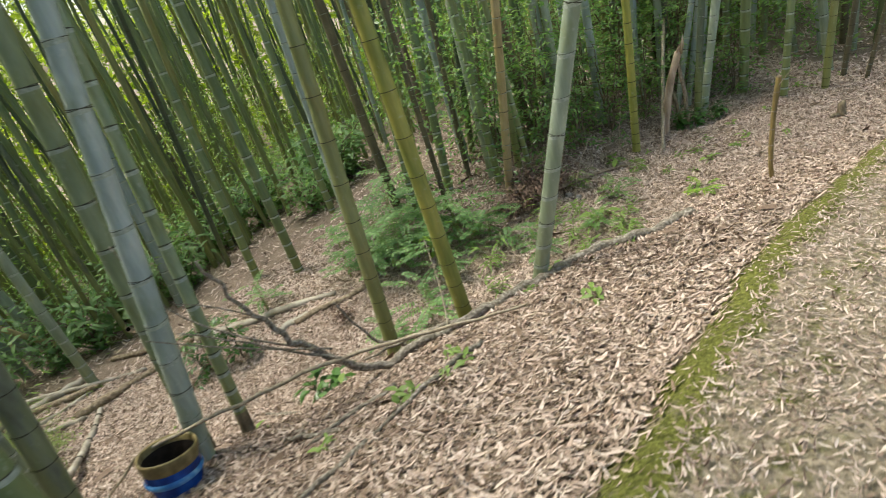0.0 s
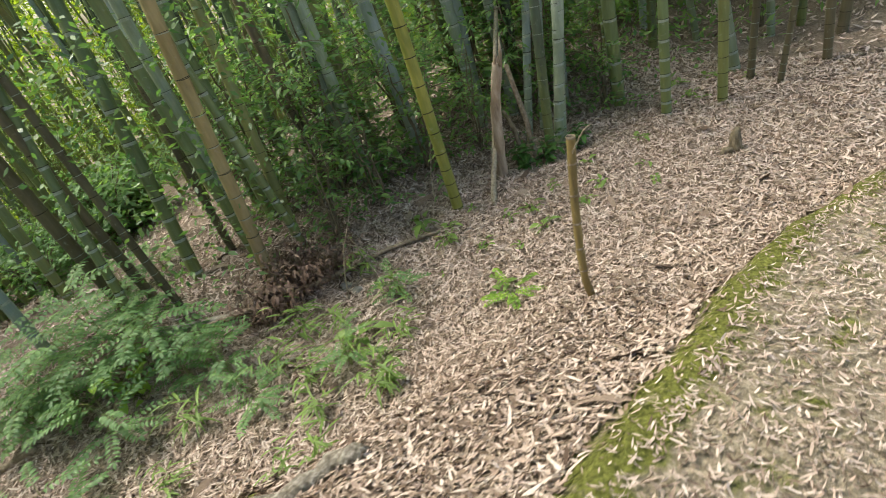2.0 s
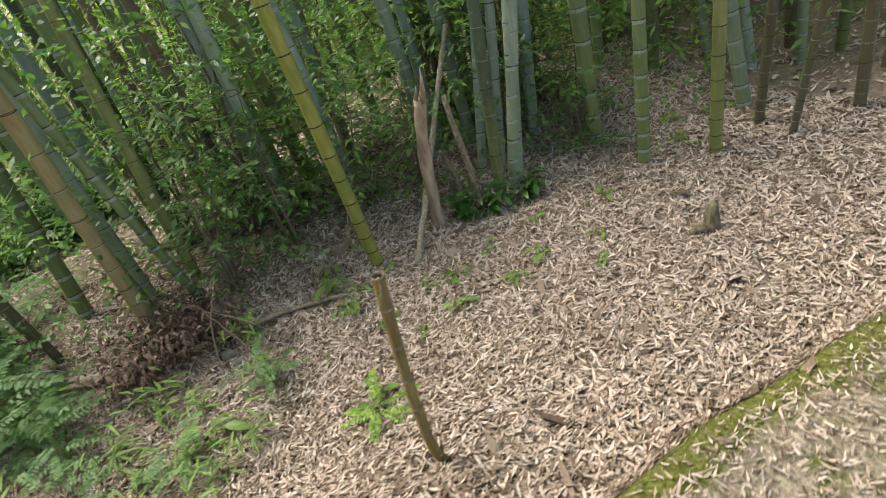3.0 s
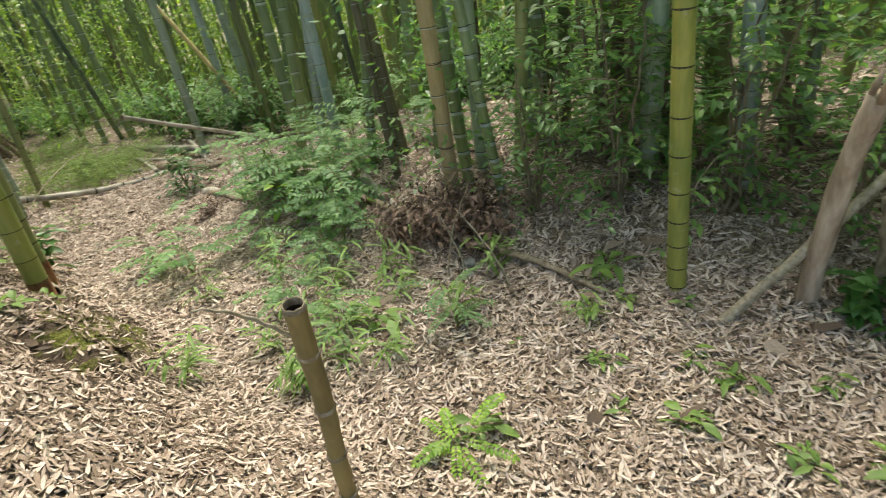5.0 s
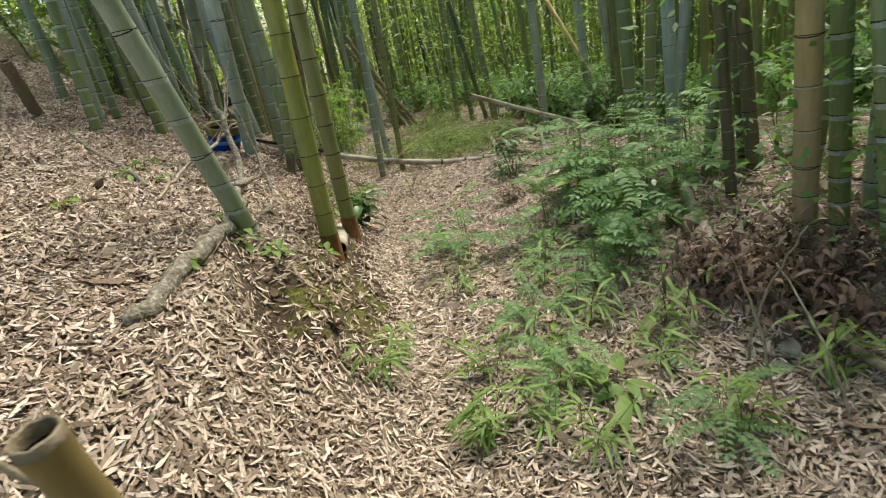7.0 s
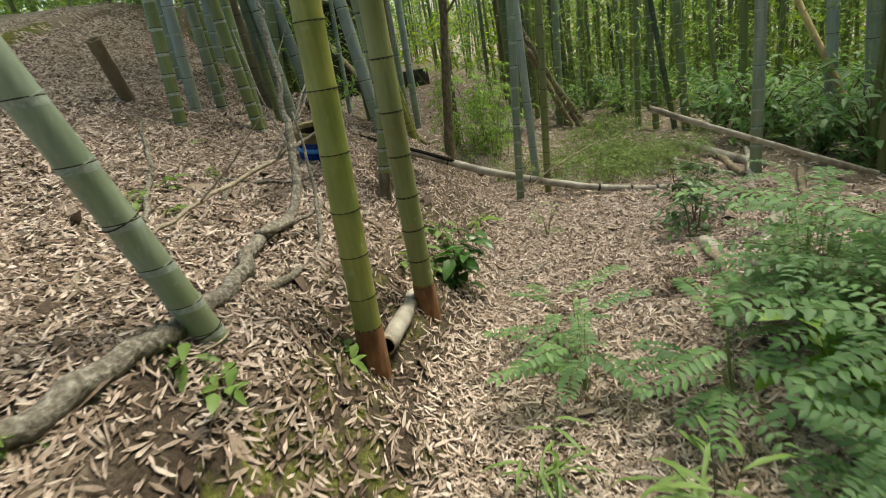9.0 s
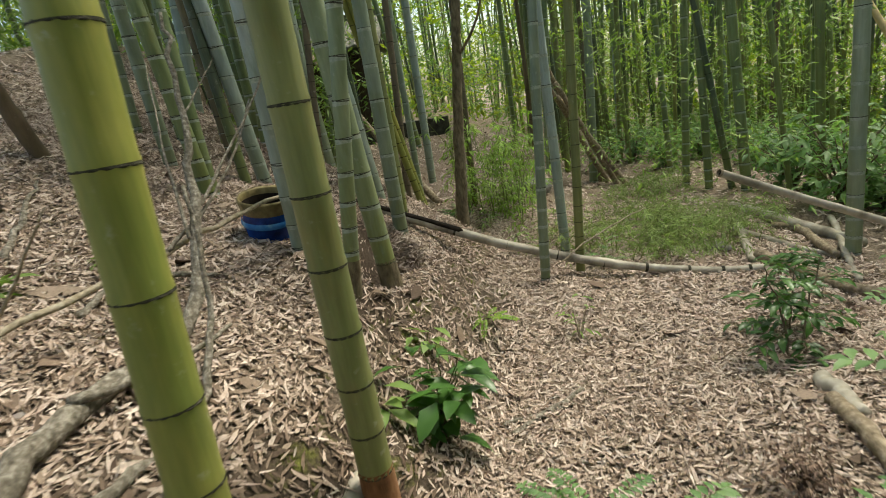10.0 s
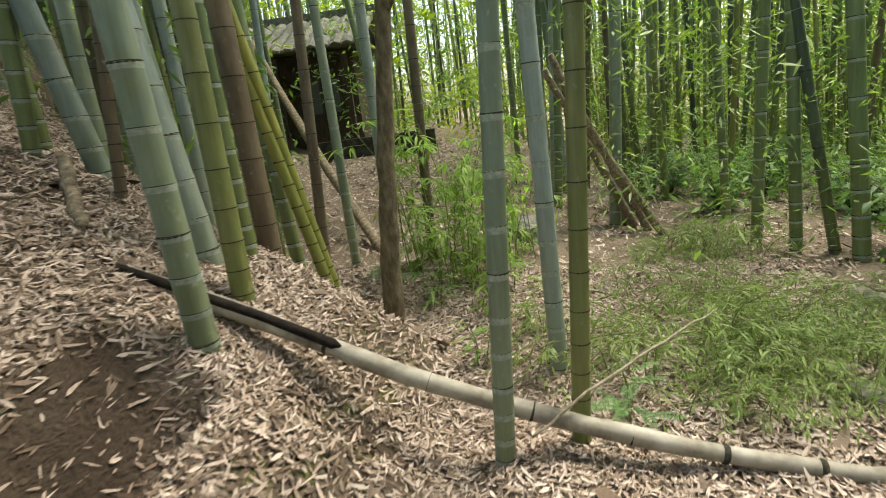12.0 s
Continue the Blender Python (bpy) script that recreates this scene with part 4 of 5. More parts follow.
low_branch = fallen("dead_branch", [(-5.6, 1.1, 0.05), (-5.27, 0.98, 0.27), (-4.6, 0.86, 0.30), (-4.07, 0.76, 0.28), (-3.43, 0.52, 0.24), (-2.9, 0.36, 0.18)], [0.006, 0.011, 0.013, 0.013, 0.012, 0.008], TWIG, "thin grey dead branch caught along the crest", "dead branch", amount=0.012, seed=7)
twig_on(low_branch, [(-4.07, 0.76, 0.28), (-4.3, 0.88, 0.42), (-4.55, 0.97, 0.62), (-4.82, 1.0, 0.84)], 0.011, ROOT, 8)
twig_on(low_branch, [(-3.43, 0.52, 0.24), (-3.3, 0.75, 0.4), (-3.2, 1.0, 0.62)], 0.007, TWIG, 9)
for i, (x, y, dx, dy) in enumerate(((-3.36, 0.26, -0.85, -0.3), (-4.25, -0.05, -0.9, -0.4), (-4.3, 0.3, -0.3, 0.4), (-3.9, 0.45, -0.6, -0.05))):
    fallen("dead_branch", [(x, y, on_ground(x, y) + 0.02), (x + dx / 2, y + dy / 2, on_ground(x + dx / 2, y + dy / 2) + 0.03), (x + dx, y + dy, on_ground(x + dx, y + dy) + 0.03)], [0.018, 0.016, 0.008], ROOT, "dead grey branch lying in the fallen leaves", "dead branch", "branches on the bank", 8, 0.015, 20 + i)
stub_z = on_ground(-5.62, -0.70)
stub = fallen("cut_bamboo", [(-5.62, -0.70, stub_z - 0.06), (-5.50, -0.70, stub_z + 0.22), (-5.40, -0.71, stub_z + 0.48)], [0.055, 0.053, 0.052], CULM["dead"], "short cut bamboo stump leaning on the slope", "bamboo stump", sides=14, amount=0.002, cap=False)
hollow_end(stub, (-5.40, -0.71, stub_z + 0.48), (0.37, -0.02, 0.93), 0.052)

# the hollow piece between the two yellow stalks
pipe = fallen("bamboo_piece", [(-2.98, 1.34, -0.50), (-3.25, 1.40, -0.53), (-3.75, 1.47, -0.60)], [0.047, 0.047, 0.047], LOG, "short hollow piece of dry bamboo on the ground", "bamboo piece", sides=14, amount=0.002, cap=False)
hollow_end(pipe, (-2.98, 1.34, -0.50), (1, -0.2, 0.1), 0.047)

# lying sticks in the lane and logs under the thicket
def lying(x0, y0, x1, y1, radius, material, label, seed, category="dead branch", rise=0.0):
    pts = [(x0 + (x1 - x0) * f, y0 + (y1 - y0) * f, on_ground(x0 + (x1 - x0) * f, y0 + (y1 - y0) * f) + radius * 0.7 + rise * f) for f in (0, 0.33, 0.66, 1)]
    return fallen("fallen_branch" if radius < 0.03 else "fallen_log", pts, [radius, radius, radius * 0.9, radius * 0.7], material, label, category, "", 10, radius * 0.25, seed)


lying(-6.04, 5.4, -5.12, 4.81, 0.035, DEADWOOD, "dead log on the forest floor", 51, "log")
lying(-4.24, 3.5, -3.82, 3.4, 0.04, LOG, "short piece of bleached dead bamboo", 52, "log")
lying(-7.26, 4.97, -6.66, 5.33, 0.035, DEADWOOD, "dead log on the forest floor", 53, "log")
lying(-7.19, 5.5, -5.66, 4.69, 0.03, LOG, "long dead pole lying between the stalks", 54, "log")
lying(-4.3, 2.05, -4.68, 2.48, 0.02, ROOT, "short grey stick lying in the lane", 31)
lying(-4.39, 2.0, -4.55, 2.42, 0.014, ROOT, "short grey stick lying in the lane", 32)
fallen("fallen_branch", [lift(-2.59, 3.55, 0.03), lift(-2.05, 3.33, 0.05), lift(-0.85, 2.88, 0.06), lift(-0.12, 2.69, 0.05), lift(0.35, 2.52, 0.03)], [0.03, 0.028, 0.024, 0.02, 0.012], DEADWOOD, "long dead branch along the edge of the thicket", "dead branch", amount=0.008, seed=33)
lying(-1.98, 3.5, -1.2, 3.0, 0.04, LOG, "dead bamboo log under the shrubs", 34, "log")
lying(-5.0, 4.55, -3.45, 3.4, 0.045, LOG, "dead bamboo log on the forest floor", 35, "log")
lying(-6.45, 4.4, -5.0, 4.63, 0.05, DEADWOOD, "dead log on the forest floor", 36, "log")
lying(-3.99, 3.39, -3.0, 3.16, 0.035, DEADWOOD, "dead branch on the forest floor", 37)
lying(-8.0, 4.95, -6.4, 5.25, 0.06, LOG, "thick bleached log beside the lane", 38, "log")
lying(-7.4, 4.72, -6.35, 4.3, 0.04, LOG, "bleached dead branch beside the lane", 39)
lying(-7.9, 5.3, -6.2, 4.9, 0.045, DEADWOOD, "dead log beside the lane", 40, "log")
lying(-7.4, 4.6, -6.2, 4.95, 0.03, LOG, "bleached dead branch beside the lane", 41)
lying(0.62, 1.15, 0.78, 1.38, 0.012, DEADWOOD, "short dry cane lying on the leaves", 42)
lying(0.45, 1.62, 0.52, 1.95, 0.011, DEADWOOD, "short dry cane lying on the leaves", 43)
lying(-0.9, 0.42, -0.5, 0.32, 0.009, ROOT, "thin twig lying on the leaves", 44)
lying(0.75, 0.75, 1.15, 0.98, 0.012, ROOT, "thin twig lying on the leaves", 45)
lying(-3.0, 0.2, -2.2, 0.38, 0.012, TWIG, "thin dry cane along the slope", 46)
lying(1.95, 2.2, 2.4, 2.35, 0.014, DEADWOOD, "dry cane at the edge of the thicket", 47)
lying(-6.0, 2.25, -5.7, 2.9, 0.01, TWIG, "thin twig lying in the lane", 48)
lying(-7.6, 0.25, -6.9, 0.75, 0.04, DEADWOOD, "rotting log on the bank", 49, "log")
fallen("dry_cane", [(-6.35, 2.7, -0.82), (-6.5, 3.0, -0.70), (-6.72, 3.38, -0.62), (-6.9, 3.63, -0.60)], [0.006, 0.007, 0.006, 0.003], TWIG, "thin pale dry cane arching over the undergrowth", "dry cane", amount=0.006)
for i, (x, y, tx, ty, tz) in enumerate(((-10.4, 4.4, -10.1, 3.55, 0.55), (-10.5, 4.3, -10.3, 3.4, 0.7), (-10.2, 4.5, -10.3, 3.6, 0.35), (-10.65, 4.25, -10.5, 3.5, 0.85))):
    fallen("dead_pole", [(x, y, on_ground(x, y) - 0.03), ((x + tx) / 2, (y + ty) / 2, (on_ground(x, y) + tz) / 2), (tx, ty, tz)], [0.045, 0.04, 0.035], DEADWOOD, "dead bamboo pole leaning with others", "dead bamboo", "leaning poles", 10, 0.006, 60 + i)
fallen("leaning_pole", [(-9.3, 1.7, -0.75), (-11.0, 0.7, 0.35), (-12.6, -0.3, 1.7)], [0.05, 0.05, 0.045], DEADWOOD, "brown dead pole leaning through the stalks", "dead bamboo", amount=0.004)
fallen("leaning_pole", [(-6.6, 6.6, -1.2), (-7.5, 6.4, 0.2), (-8.4, 6.2, 1.6)], [0.04, 0.036, 0.03], CULM["deadyellow"], "dead yellow pole leaning among the stalks", "dead bamboo", amount=0.004)

for i, (x, y, dx, dy, h) in enumerate(((-0.35, 2.35, -0.12, -0.10, 0.62), (-0.62, 2.5, 0.30, -0.10, 0.72), (-0.15, 2.45, -0.35, 0.05, 0.5), (0.55, 2.85, 0.25, 0.1, 0.55))):
    fallen("dry_stalk", [lift(x, y, -0.02), lift(x + dx * 0.4, y + dy * 0.4, h * 0.55), lift(x + dx, y + dy, h)], [0.006, 0.005, 0.002], TWIG, "thin dry straw-coloured stalk standing among the plants", "dry stalk", "dry stalks", 6, 0.006, 70 + i)
stump = thing("tree_stump", 2.36, 1.14, on_ground(2.36, 1.14), "small dark rotten stump with a broken root", "stump")
s = Shape()
tube(s, [(0, 0, -0.05), (0.01, 0, 0.05), (0.03, 0.01, 0.14), (0.05, 0.0, 0.19)], [0.07, 0.05, 0.04, 0.015], 9)
part("body", s, BARK, stump)
s = Shape()
tube(s, [(0.0, 0, 0.02), (-0.09, 0.03, 0.05), (-0.16, 0.05, 0.02)], [0.035, 0.025, 0.01], 7)
part("root", s, BARK, stump)

# the little tree by the lane
tree = thing("young_tree", -7.9, 1.94, on_ground(-7.9, 1.94), "slender young tree with rough brown bark", "tree")
s = Shape()
tube(s, wavy([(0, 0, -0.1), (-0.01, 0.07, 0.6), (-0.04, 0.17, 1.5), (-0.05, 0.38, 3.2), (-0.1, 0.6, 6)], 5, 0.012, 4), list(np.linspace(0.075, 0.03, 21)), 14)
part("trunk", s, BARK, tree)
for z, dx, dy in ((1.9, 0.35, 0.3), (2.6, -0.3, 0.4), (3.3, 0.2, -0.4)):
    s = Shape()
    tube(s, wavy([(-0.04, 0.1 + z * 0.07, z), (dx * 0.6, 0.2 + dy * 0.6 + z * 0.05, z + 0.35), (dx, 0.2 + dy + z * 0.05, z + 0.9)], 5, 0.01, int(z * 10)), list(np.linspace(0.018, 0.006, 11)), 7)
    part("branch", s, BARK, tree)


def stone(x, y, size):
    rng = random.Random(int(x * 100 + y * 10))
    bm = bmesh.new()
    bmesh.ops.create_icosphere(bm, subdivisions=2, radius=size)
    for v in bm.verts:
        v.co *= 1 + 0.35 * noise.noise(v.co * (1.6 / size) + Vector((x, y, 0)))
        v.co.z *= 0.6
    me = bpy.data.meshes.new("stone")
    bm.to_mesh(me)
    bm.free()
    me.materials.append(STONE)
    ob = tagged(new("stone", me), "rounded grey stone among the fallen leaves", "stone", "stones")
    ob.matrix_world = pose(x, y, on_ground(x, y) + size * 0.2, 0, 0, rng.uniform(0, 360))


stone(-0.55, 2.67, 0.055)
stone(-0.50, 2.55, 0.045)
stone(-9.8, 3.05, 0.25)
stone(-6.88, 4.29, 0.1)

# ---- the glazed pot on the bank ----
BLUE = rough_material("blue_glaze", (0.004, 0.012, 0.06), (0.008, 0.04, 0.22), (0.02, 0.10, 0.42), 7.0, None, 0.05, 0.15)
CLAY = rough_material("yellow_clay", (0.09, 0.07, 0.03), (0.17, 0.135, 0.06), (0.25, 0.205, 0.10), 16.0, None, 0.2, 0.5)


def lathe(profile, sides=28):
    s = Shape()
    verts = [(r * math.cos(2 * math.pi * k / sides), r * math.sin(2 * math.pi * k / sides), z) for r, z in profile for k in range(sides)]
    faces = [(i * sides + k, i * sides + (k + 1) % sides, (i + 1) * sides + (k + 1) % sides, (i + 1) * sides + k) for i in range(len(profile) - 1) for k in range(sides)]
    s.add(verts, faces)
    return s


pot = thing("glazed_pot", -5.22, 0.79, on_ground(-5.22, 0.79) - 0.05, "old blue-glazed pot with a yellow clay rim, on the bank", "pot")
pot.rotation_euler = (radians(-9), radians(10), 0)
pot.scale = (0.8, 0.8, 1.05)
part("body", lathe([(0.001, 0.0), (0.13, 0.0), (0.15, 0.03), (0.18, 0.12), (0.195, 0.19), (0.19, 0.23)]), BLUE, pot, "dark blue glaze")
part("band", lathe([(0.196, 0.155), (0.203, 0.165), (0.203, 0.18), (0.196, 0.19)]), rough_material("pale_blue_glaze", (0.02, 0.12, 0.4), (0.05, 0.2, 0.5), (0.2, 0.4, 0.6), 12.0, None, 0.05, 0.2), pot, "lighter blue ridge")
part("rim", lathe([(0.191, 0.23), (0.20, 0.26), (0.21, 0.30), (0.205, 0.315), (0.19, 0.305), (0.186, 0.27)]), CLAY, pot, "yellow clay rim")
# soil, with the shade inside the pot painted in as near-black
part("inside", lathe([(0.186, 0.272), (0.178, 0.22), (0.165, 0.10), (0.001, 0.06)]), HOLLOW, pot, "soiled inside, darkened further as shade")

# ---- the house behind the grove ----
WALLWOOD = rough_material("dark_boards", (0.03, 0.022, 0.017), (0.065, 0.048, 0.036), (0.11, 0.085, 0.065), 9.0, (6, 6, 0.5), 0.5)
TILE = rough_material("old_roof_tiles", (0.07, 0.066, 0.055), (0.15, 0.145, 0.125), (0.25, 0.24, 0.21), 9.0, None, 0.6)
glass, gn, gk, gb = material("window_glass", 0.08, 0.6)
gb.inputs["Base Color"].default_value = (0.10, 0.115, 0.12, 1)


def box(s, x0, x1, y0, y1, z0, z1):
    v = [(x, y, z) for x in (x0, x1) for y in (y0, y1) for z in (z0, z1)]
    s.add(v, [(0, 1, 3, 2), (4, 6, 7, 5), (0, 4, 5, 1), (2, 3, 7, 6), (0, 2, 6, 4), (1, 5, 7, 3)])


house = thing("house", -18.9, -1.5, on_ground(-17.9, -0.6) - 0.1, "old dark wooden house with a tiled roof behind the bamboo", "house")
s = Shape()
box(s, -1.8, 1.0, -2.8, 1.6, 0.0, 2.3)
part("wall", s, WALLWOOD, house, smooth=False)
for y0, y1 in ((-2.3, -1.3), (-1.2, -0.2), (0.3, 1.2)):
    s = Shape()
    box(s, 1.0, 1.04, y0, y1, 0.9, 1.75)
    w = part("window", s, WALLWOOD, house, smooth=False)
    s = Shape()
    for k in (0, 1):
        a = y0 + 0.05 + k * (y1 - y0) / 2
        box(s, 1.042, 1.05, a, a + (y1 - y0) / 2 - 0.08, 0.95, 1.7)
    part("pane", s, glass, w, "dull grey glass", smooth=False)
for y in (-2.7, -0.1, 1.5):
    s = Shape()
    box(s, 1.45, 1.57, y - 0.06, y + 0.06, 0.0, 2.25)
    part("post", s, WALLWOOD, house, smooth=False)
roof = Shape()
box(roof, -2.1, 1.5, -3.2, 2.0, 2.36, 2.42)
roof = part("roof", roof, TILE, house, "weathered grey roof tiles", smooth=False)
for side in (1, -1):
    for i in range(5):
        x0, x1 = 0.4 + i * 0.36, 0.4 + (i + 1) * 0.36 + 0.06
        for j in range(20):
            y0 = -3.3 + j * 0.27
            z0, z1 = 3.35 - x0 * 0.42, 3.30 - x1 * 0.42
            y1, ym = y0 + 0.25, y0 + 0.125
            v = [(side * x0 - 0.4, y0, z0), (side * x0 - 0.4, ym, z0 + 0.05), (side * x0 - 0.4, y1, z0), (side * x1 - 0.4, y0, z1), (side * x1 - 0.4, ym, z1 + 0.05), (side * x1 - 0.4, y1, z1)]
            v += [(a, b, c - 0.05) for a, b, c in v]
            s = Shape()
            s.add(v, [(0, 1, 4, 3), (1, 2, 5, 4), (6, 9, 10, 7), (7, 10, 11, 8), (3, 4, 10, 9), (4, 5, 11, 10), (0, 3, 9, 6), (2, 8, 11, 5), (0, 6, 7, 1), (1, 7, 8, 2)])
            part("tile", s, TILE, roof, smooth=False)
s = Shape()
box(s, -0.62, -0.18, -3.4, 2.2, 3.10, 3.4)
part("ridge", s, TILE, house, smooth=False)
low_wall = Shape()
box(low_wall, -0.12, 0.12, -1.0, 1.1, -0.1, 0.3)
lw = thing("low_wall", -14.2, 0.9, on_ground(-14.2, 0.9), "low dark mossy stone wall before the house", "wall")
part("body", low_wall, rough_material("dark_stone", (0.02, 0.02, 0.017), (0.05, 0.048, 0.04), (0.10, 0.095, 0.08), 8.0, None, 1.0), lw, smooth=False)


# ---- plants ----
def frond(shape, stem, base, way, length, leaflets, size, rng, slot=0, broad=0.46):
    """A feathered leaf: paired leaflets along a drooping stalk."""
    way = Vector(way).normalized()
    pts = [Vector(base) + way * length * f + Vector((0, 0, -0.28 * length * f * f)) for f in (0, 0.25, 0.5, 0.75, 1.0)]
    tube(stem, pts, [0.0035, 0.003, 0.0025, 0.002, 0.001], 4, False)
    for i in range(leaflets):
        f = 0.22 + 0.78 * i / (leaflets - 1)
        p = Vector(base) + way * length * f + Vector((0, 0, -0.28 * length * f * f))
        side = way.cross(Vector((0, 0, 1))).normalized()
        big = size * (1.05 - 0.45 * abs(f - 0.55))
        for k in (-1, 1):
            d = side * k + way * 0.45 + Vector((0, 0, rng.uniform(-0.25, 0.15)))
            leaf(shape, p, d, (rng.uniform(-0.3, 0.3), rng.uniform(-0.3, 0.3), 1), big * rng.uniform(0.85, 1.15), big * broad, 0.25, slot)
    leaf(shape, pts[-1], way + Vector((0, 0, -0.4)), (0, 0, 1), size, size * broad, 0.2, slot)


def make_fern(seed, material, label, fronds=8, broad=0.46, tall=0.8):
    rng = random.Random(seed)
    e = thing("feathered_plant", 0, 0, -50, label, "plant", "feathered green plants")
    stems = Shape()
    for i in range(fronds):
        w = 2 * math.pi * (i / fronds) + rng.uniform(-0.3, 0.3)
        top = Vector((rng.uniform(-0.08, 0.08), rng.uniform(-0.08, 0.08), rng.uniform(0.15, tall)))
        tube(stems, [(0, 0, -0.03), top * 0.5, top], [0.0045, 0.0035, 0.003], 5, False)
        s = Shape()
        frond(s, stems, top, (math.cos(w), math.sin(w), rng.uniform(0.1, 0.5)), rng.uniform(0.5, 0.8), rng.choice((9, 10, 11)), rng.uniform(0.085, 0.115), rng, 0, broad)
        part("frond", s, material, e)
    part("stem", stems, GREENSTEM, e)
    return e


def make_sprout(seed, material, label, stems=7, name="bamboo_sprout", category="bamboo sprout", group="bamboo sprouts"):
    rng = random.Random(seed)
    e = thing(name, 0, 0, -50, label, category, group)
    for i in range(stems):
        w = rng.uniform(0, 6.28)
        lean = Vector((math.cos(w), math.sin(w), 0)) * rng.uniform(0.1, 0.5)
        h = rng.uniform(0.45, 1.0)
        root_at = Vector((rng.uniform(-0.15, 0.15), rng.uniform(-0.15, 0.15), -0.03))
        tip = root_at + lean + Vector((0, 0, h))
        st = Shape()
        tube(st, [root_at, root_at + lean * 0.35 + Vector((0, 0, h * 0.55)), tip], [0.006, 0.005, 0.003], 5, False)
        part("stem", st, STEM, e)
        for _ in range(6):
            s = Shape()
            f = rng.uniform(0.25, 1.0)
            p = root_at + lean * f * f + Vector((0, 0, h * f))
            d = fan(rng, 0.2) + Vector((0, 0, 0.35)) + lean * 0.6
            leaf(s, p, d, (0, 0, 1), rng.uniform(0.3, 0.55), rng.uniform(0.04, 0.065), 0.55, 0, 0.35)
            part("leaf", s, material, e)
    return e


def make_shrub(seed, name, label, category, group, material, branches, leaves, length, width, spread_r, height, wood=BARK, low=0.15, droop=0.3):
    """A branching shrub: each branch carries its own spray of leaves."""
    rng = random.Random(seed)
    e = thing(name, 0, 0, -50, label, category, group)
    crowd = Shape() if branches * leaves >= 300 else None
    for i in range(branches):
        w = 2 * math.pi * i / branches + rng.uniform(-0.4, 0.4)
        out = Vector((math.cos(w), math.sin(w), 0)) * spread_r * rng.uniform(0.35, 1.0)
        top = out + Vector((0, 0, height * rng.uniform(0.45, 1.0)))
        bend = out * 0.35 + Vector((0, 0, top.z * 0.6))
        line = wavy([(0, 0, -0.04), bend, top], 5, 0.015, seed * 31 + i)
        wood_shape = Shape()
        tube(wood_shape, line, list(np.linspace(0.012, 0.003, len(line))), 5, False)
        part("branch", wood_shape, wood, e)
        for _ in range(leaves):
            f = rng.uniform(low, 1.0)
            p = line[int(f * (len(line) - 1))] + Vector((rng.gauss(0, 1), rng.gauss(0, 1), rng.gauss(0, 0.7))) * spread_r * 0.2
            d = fan(rng, 0.5) + out.normalized() * 0.3
            s = crowd if crowd else Shape()
            leaf(s, p, d, (rng.uniform(-0.4, 0.4), rng.uniform(-0.4, 0.4), 1), length * rng.uniform(0.6, 1.25), width * rng.uniform(0.7, 1.2), droop)
            if not crowd:
                part("leaf", s, material, e)
    if crowd:
        part("foliage", crowd, material, e)["kind"] = "stuff"
    return e


def make_laurel(seed, name, label, category, group, material, stems, height, spread_r, length, wood=BARK):
    """An upright shrub: thin dark stems, level side twigs, and flat sprays of leaves along each twig."""
    rng = random.Random(seed)
    e = thing(name, 0, 0, -50, label, category, group)
    crowd, twigs = Shape(), Shape()
    for i in range(stems):
        w = 2 * math.pi * i / stems + rng.uniform(-0.5, 0.5)
        out = Vector((math.cos(w), math.sin(w), 0)) * spread_r * rng.uniform(0.15, 0.6)
        h = height * rng.uniform(0.6, 1.0)
        line = wavy([(out.x * 0.1, out.y * 0.1, -0.05), (out.x * 0.5, out.y * 0.5, h * 0.5), (out.x, out.y, h)], 6, 0.018, seed * 13 + i)
        wood_shape = Shape()
        tube(wood_shape, line, list(np.linspace(0.014, 0.004, len(line))), 6, False)
        part("branch", wood_shape, wood, e)
        for k in range(9):
            f = 0.22 + 0.78 * k / 8
            p = line[min(int(f * (len(line) - 1)), len(line) - 1)]
            v = rng.uniform(0, 2 * math.pi)
            way = Vector((math.cos(v), math.sin(v), rng.uniform(-0.15, 0.35)))
            reach = spread_r * rng.uniform(0.45, 0.95) * (1.1 - 0.45 * f)
            tw = [p + way * reach * g + Vector((0, 0, -0.22 * reach * g * g)) for g in (0, 0.33, 0.66, 1.0)]
            tube(twigs, tw, [0.005, 0.004, 0.003, 0.0015], 4, False)
            side = way.cross(Vector((0, 0, 1))).normalized()
            for q in range(11):
                g = 0.25 + 0.75 * q / 10
                b = p + way * reach * g + Vector((0, 0, -0.22 * reach * g * g)) + Vector((rng.gauss(0, 1), rng.gauss(0, 1), rng.gauss(0, 1))) * 0.02
                d = side * (1 if q % 2 else -1) * rng.uniform(0.5, 1.1) + way * rng.uniform(0.3, 0.9) + Vector((0, 0, rng.uniform(-0.35, 0.2)))
                leaf(crowd, b, d, (rng.uniform(-0.3, 0.3), rng.uniform(-0.3, 0.3), 1), length * rng.uniform(0.65, 1.25), length * 0.42 * rng.uniform(0.8, 1.15), 0.3)
    part("twig", twigs, wood, e)["kind"] = "stuff"
    part("foliage", crowd, material, e)["kind"] = "stuff"
    return e


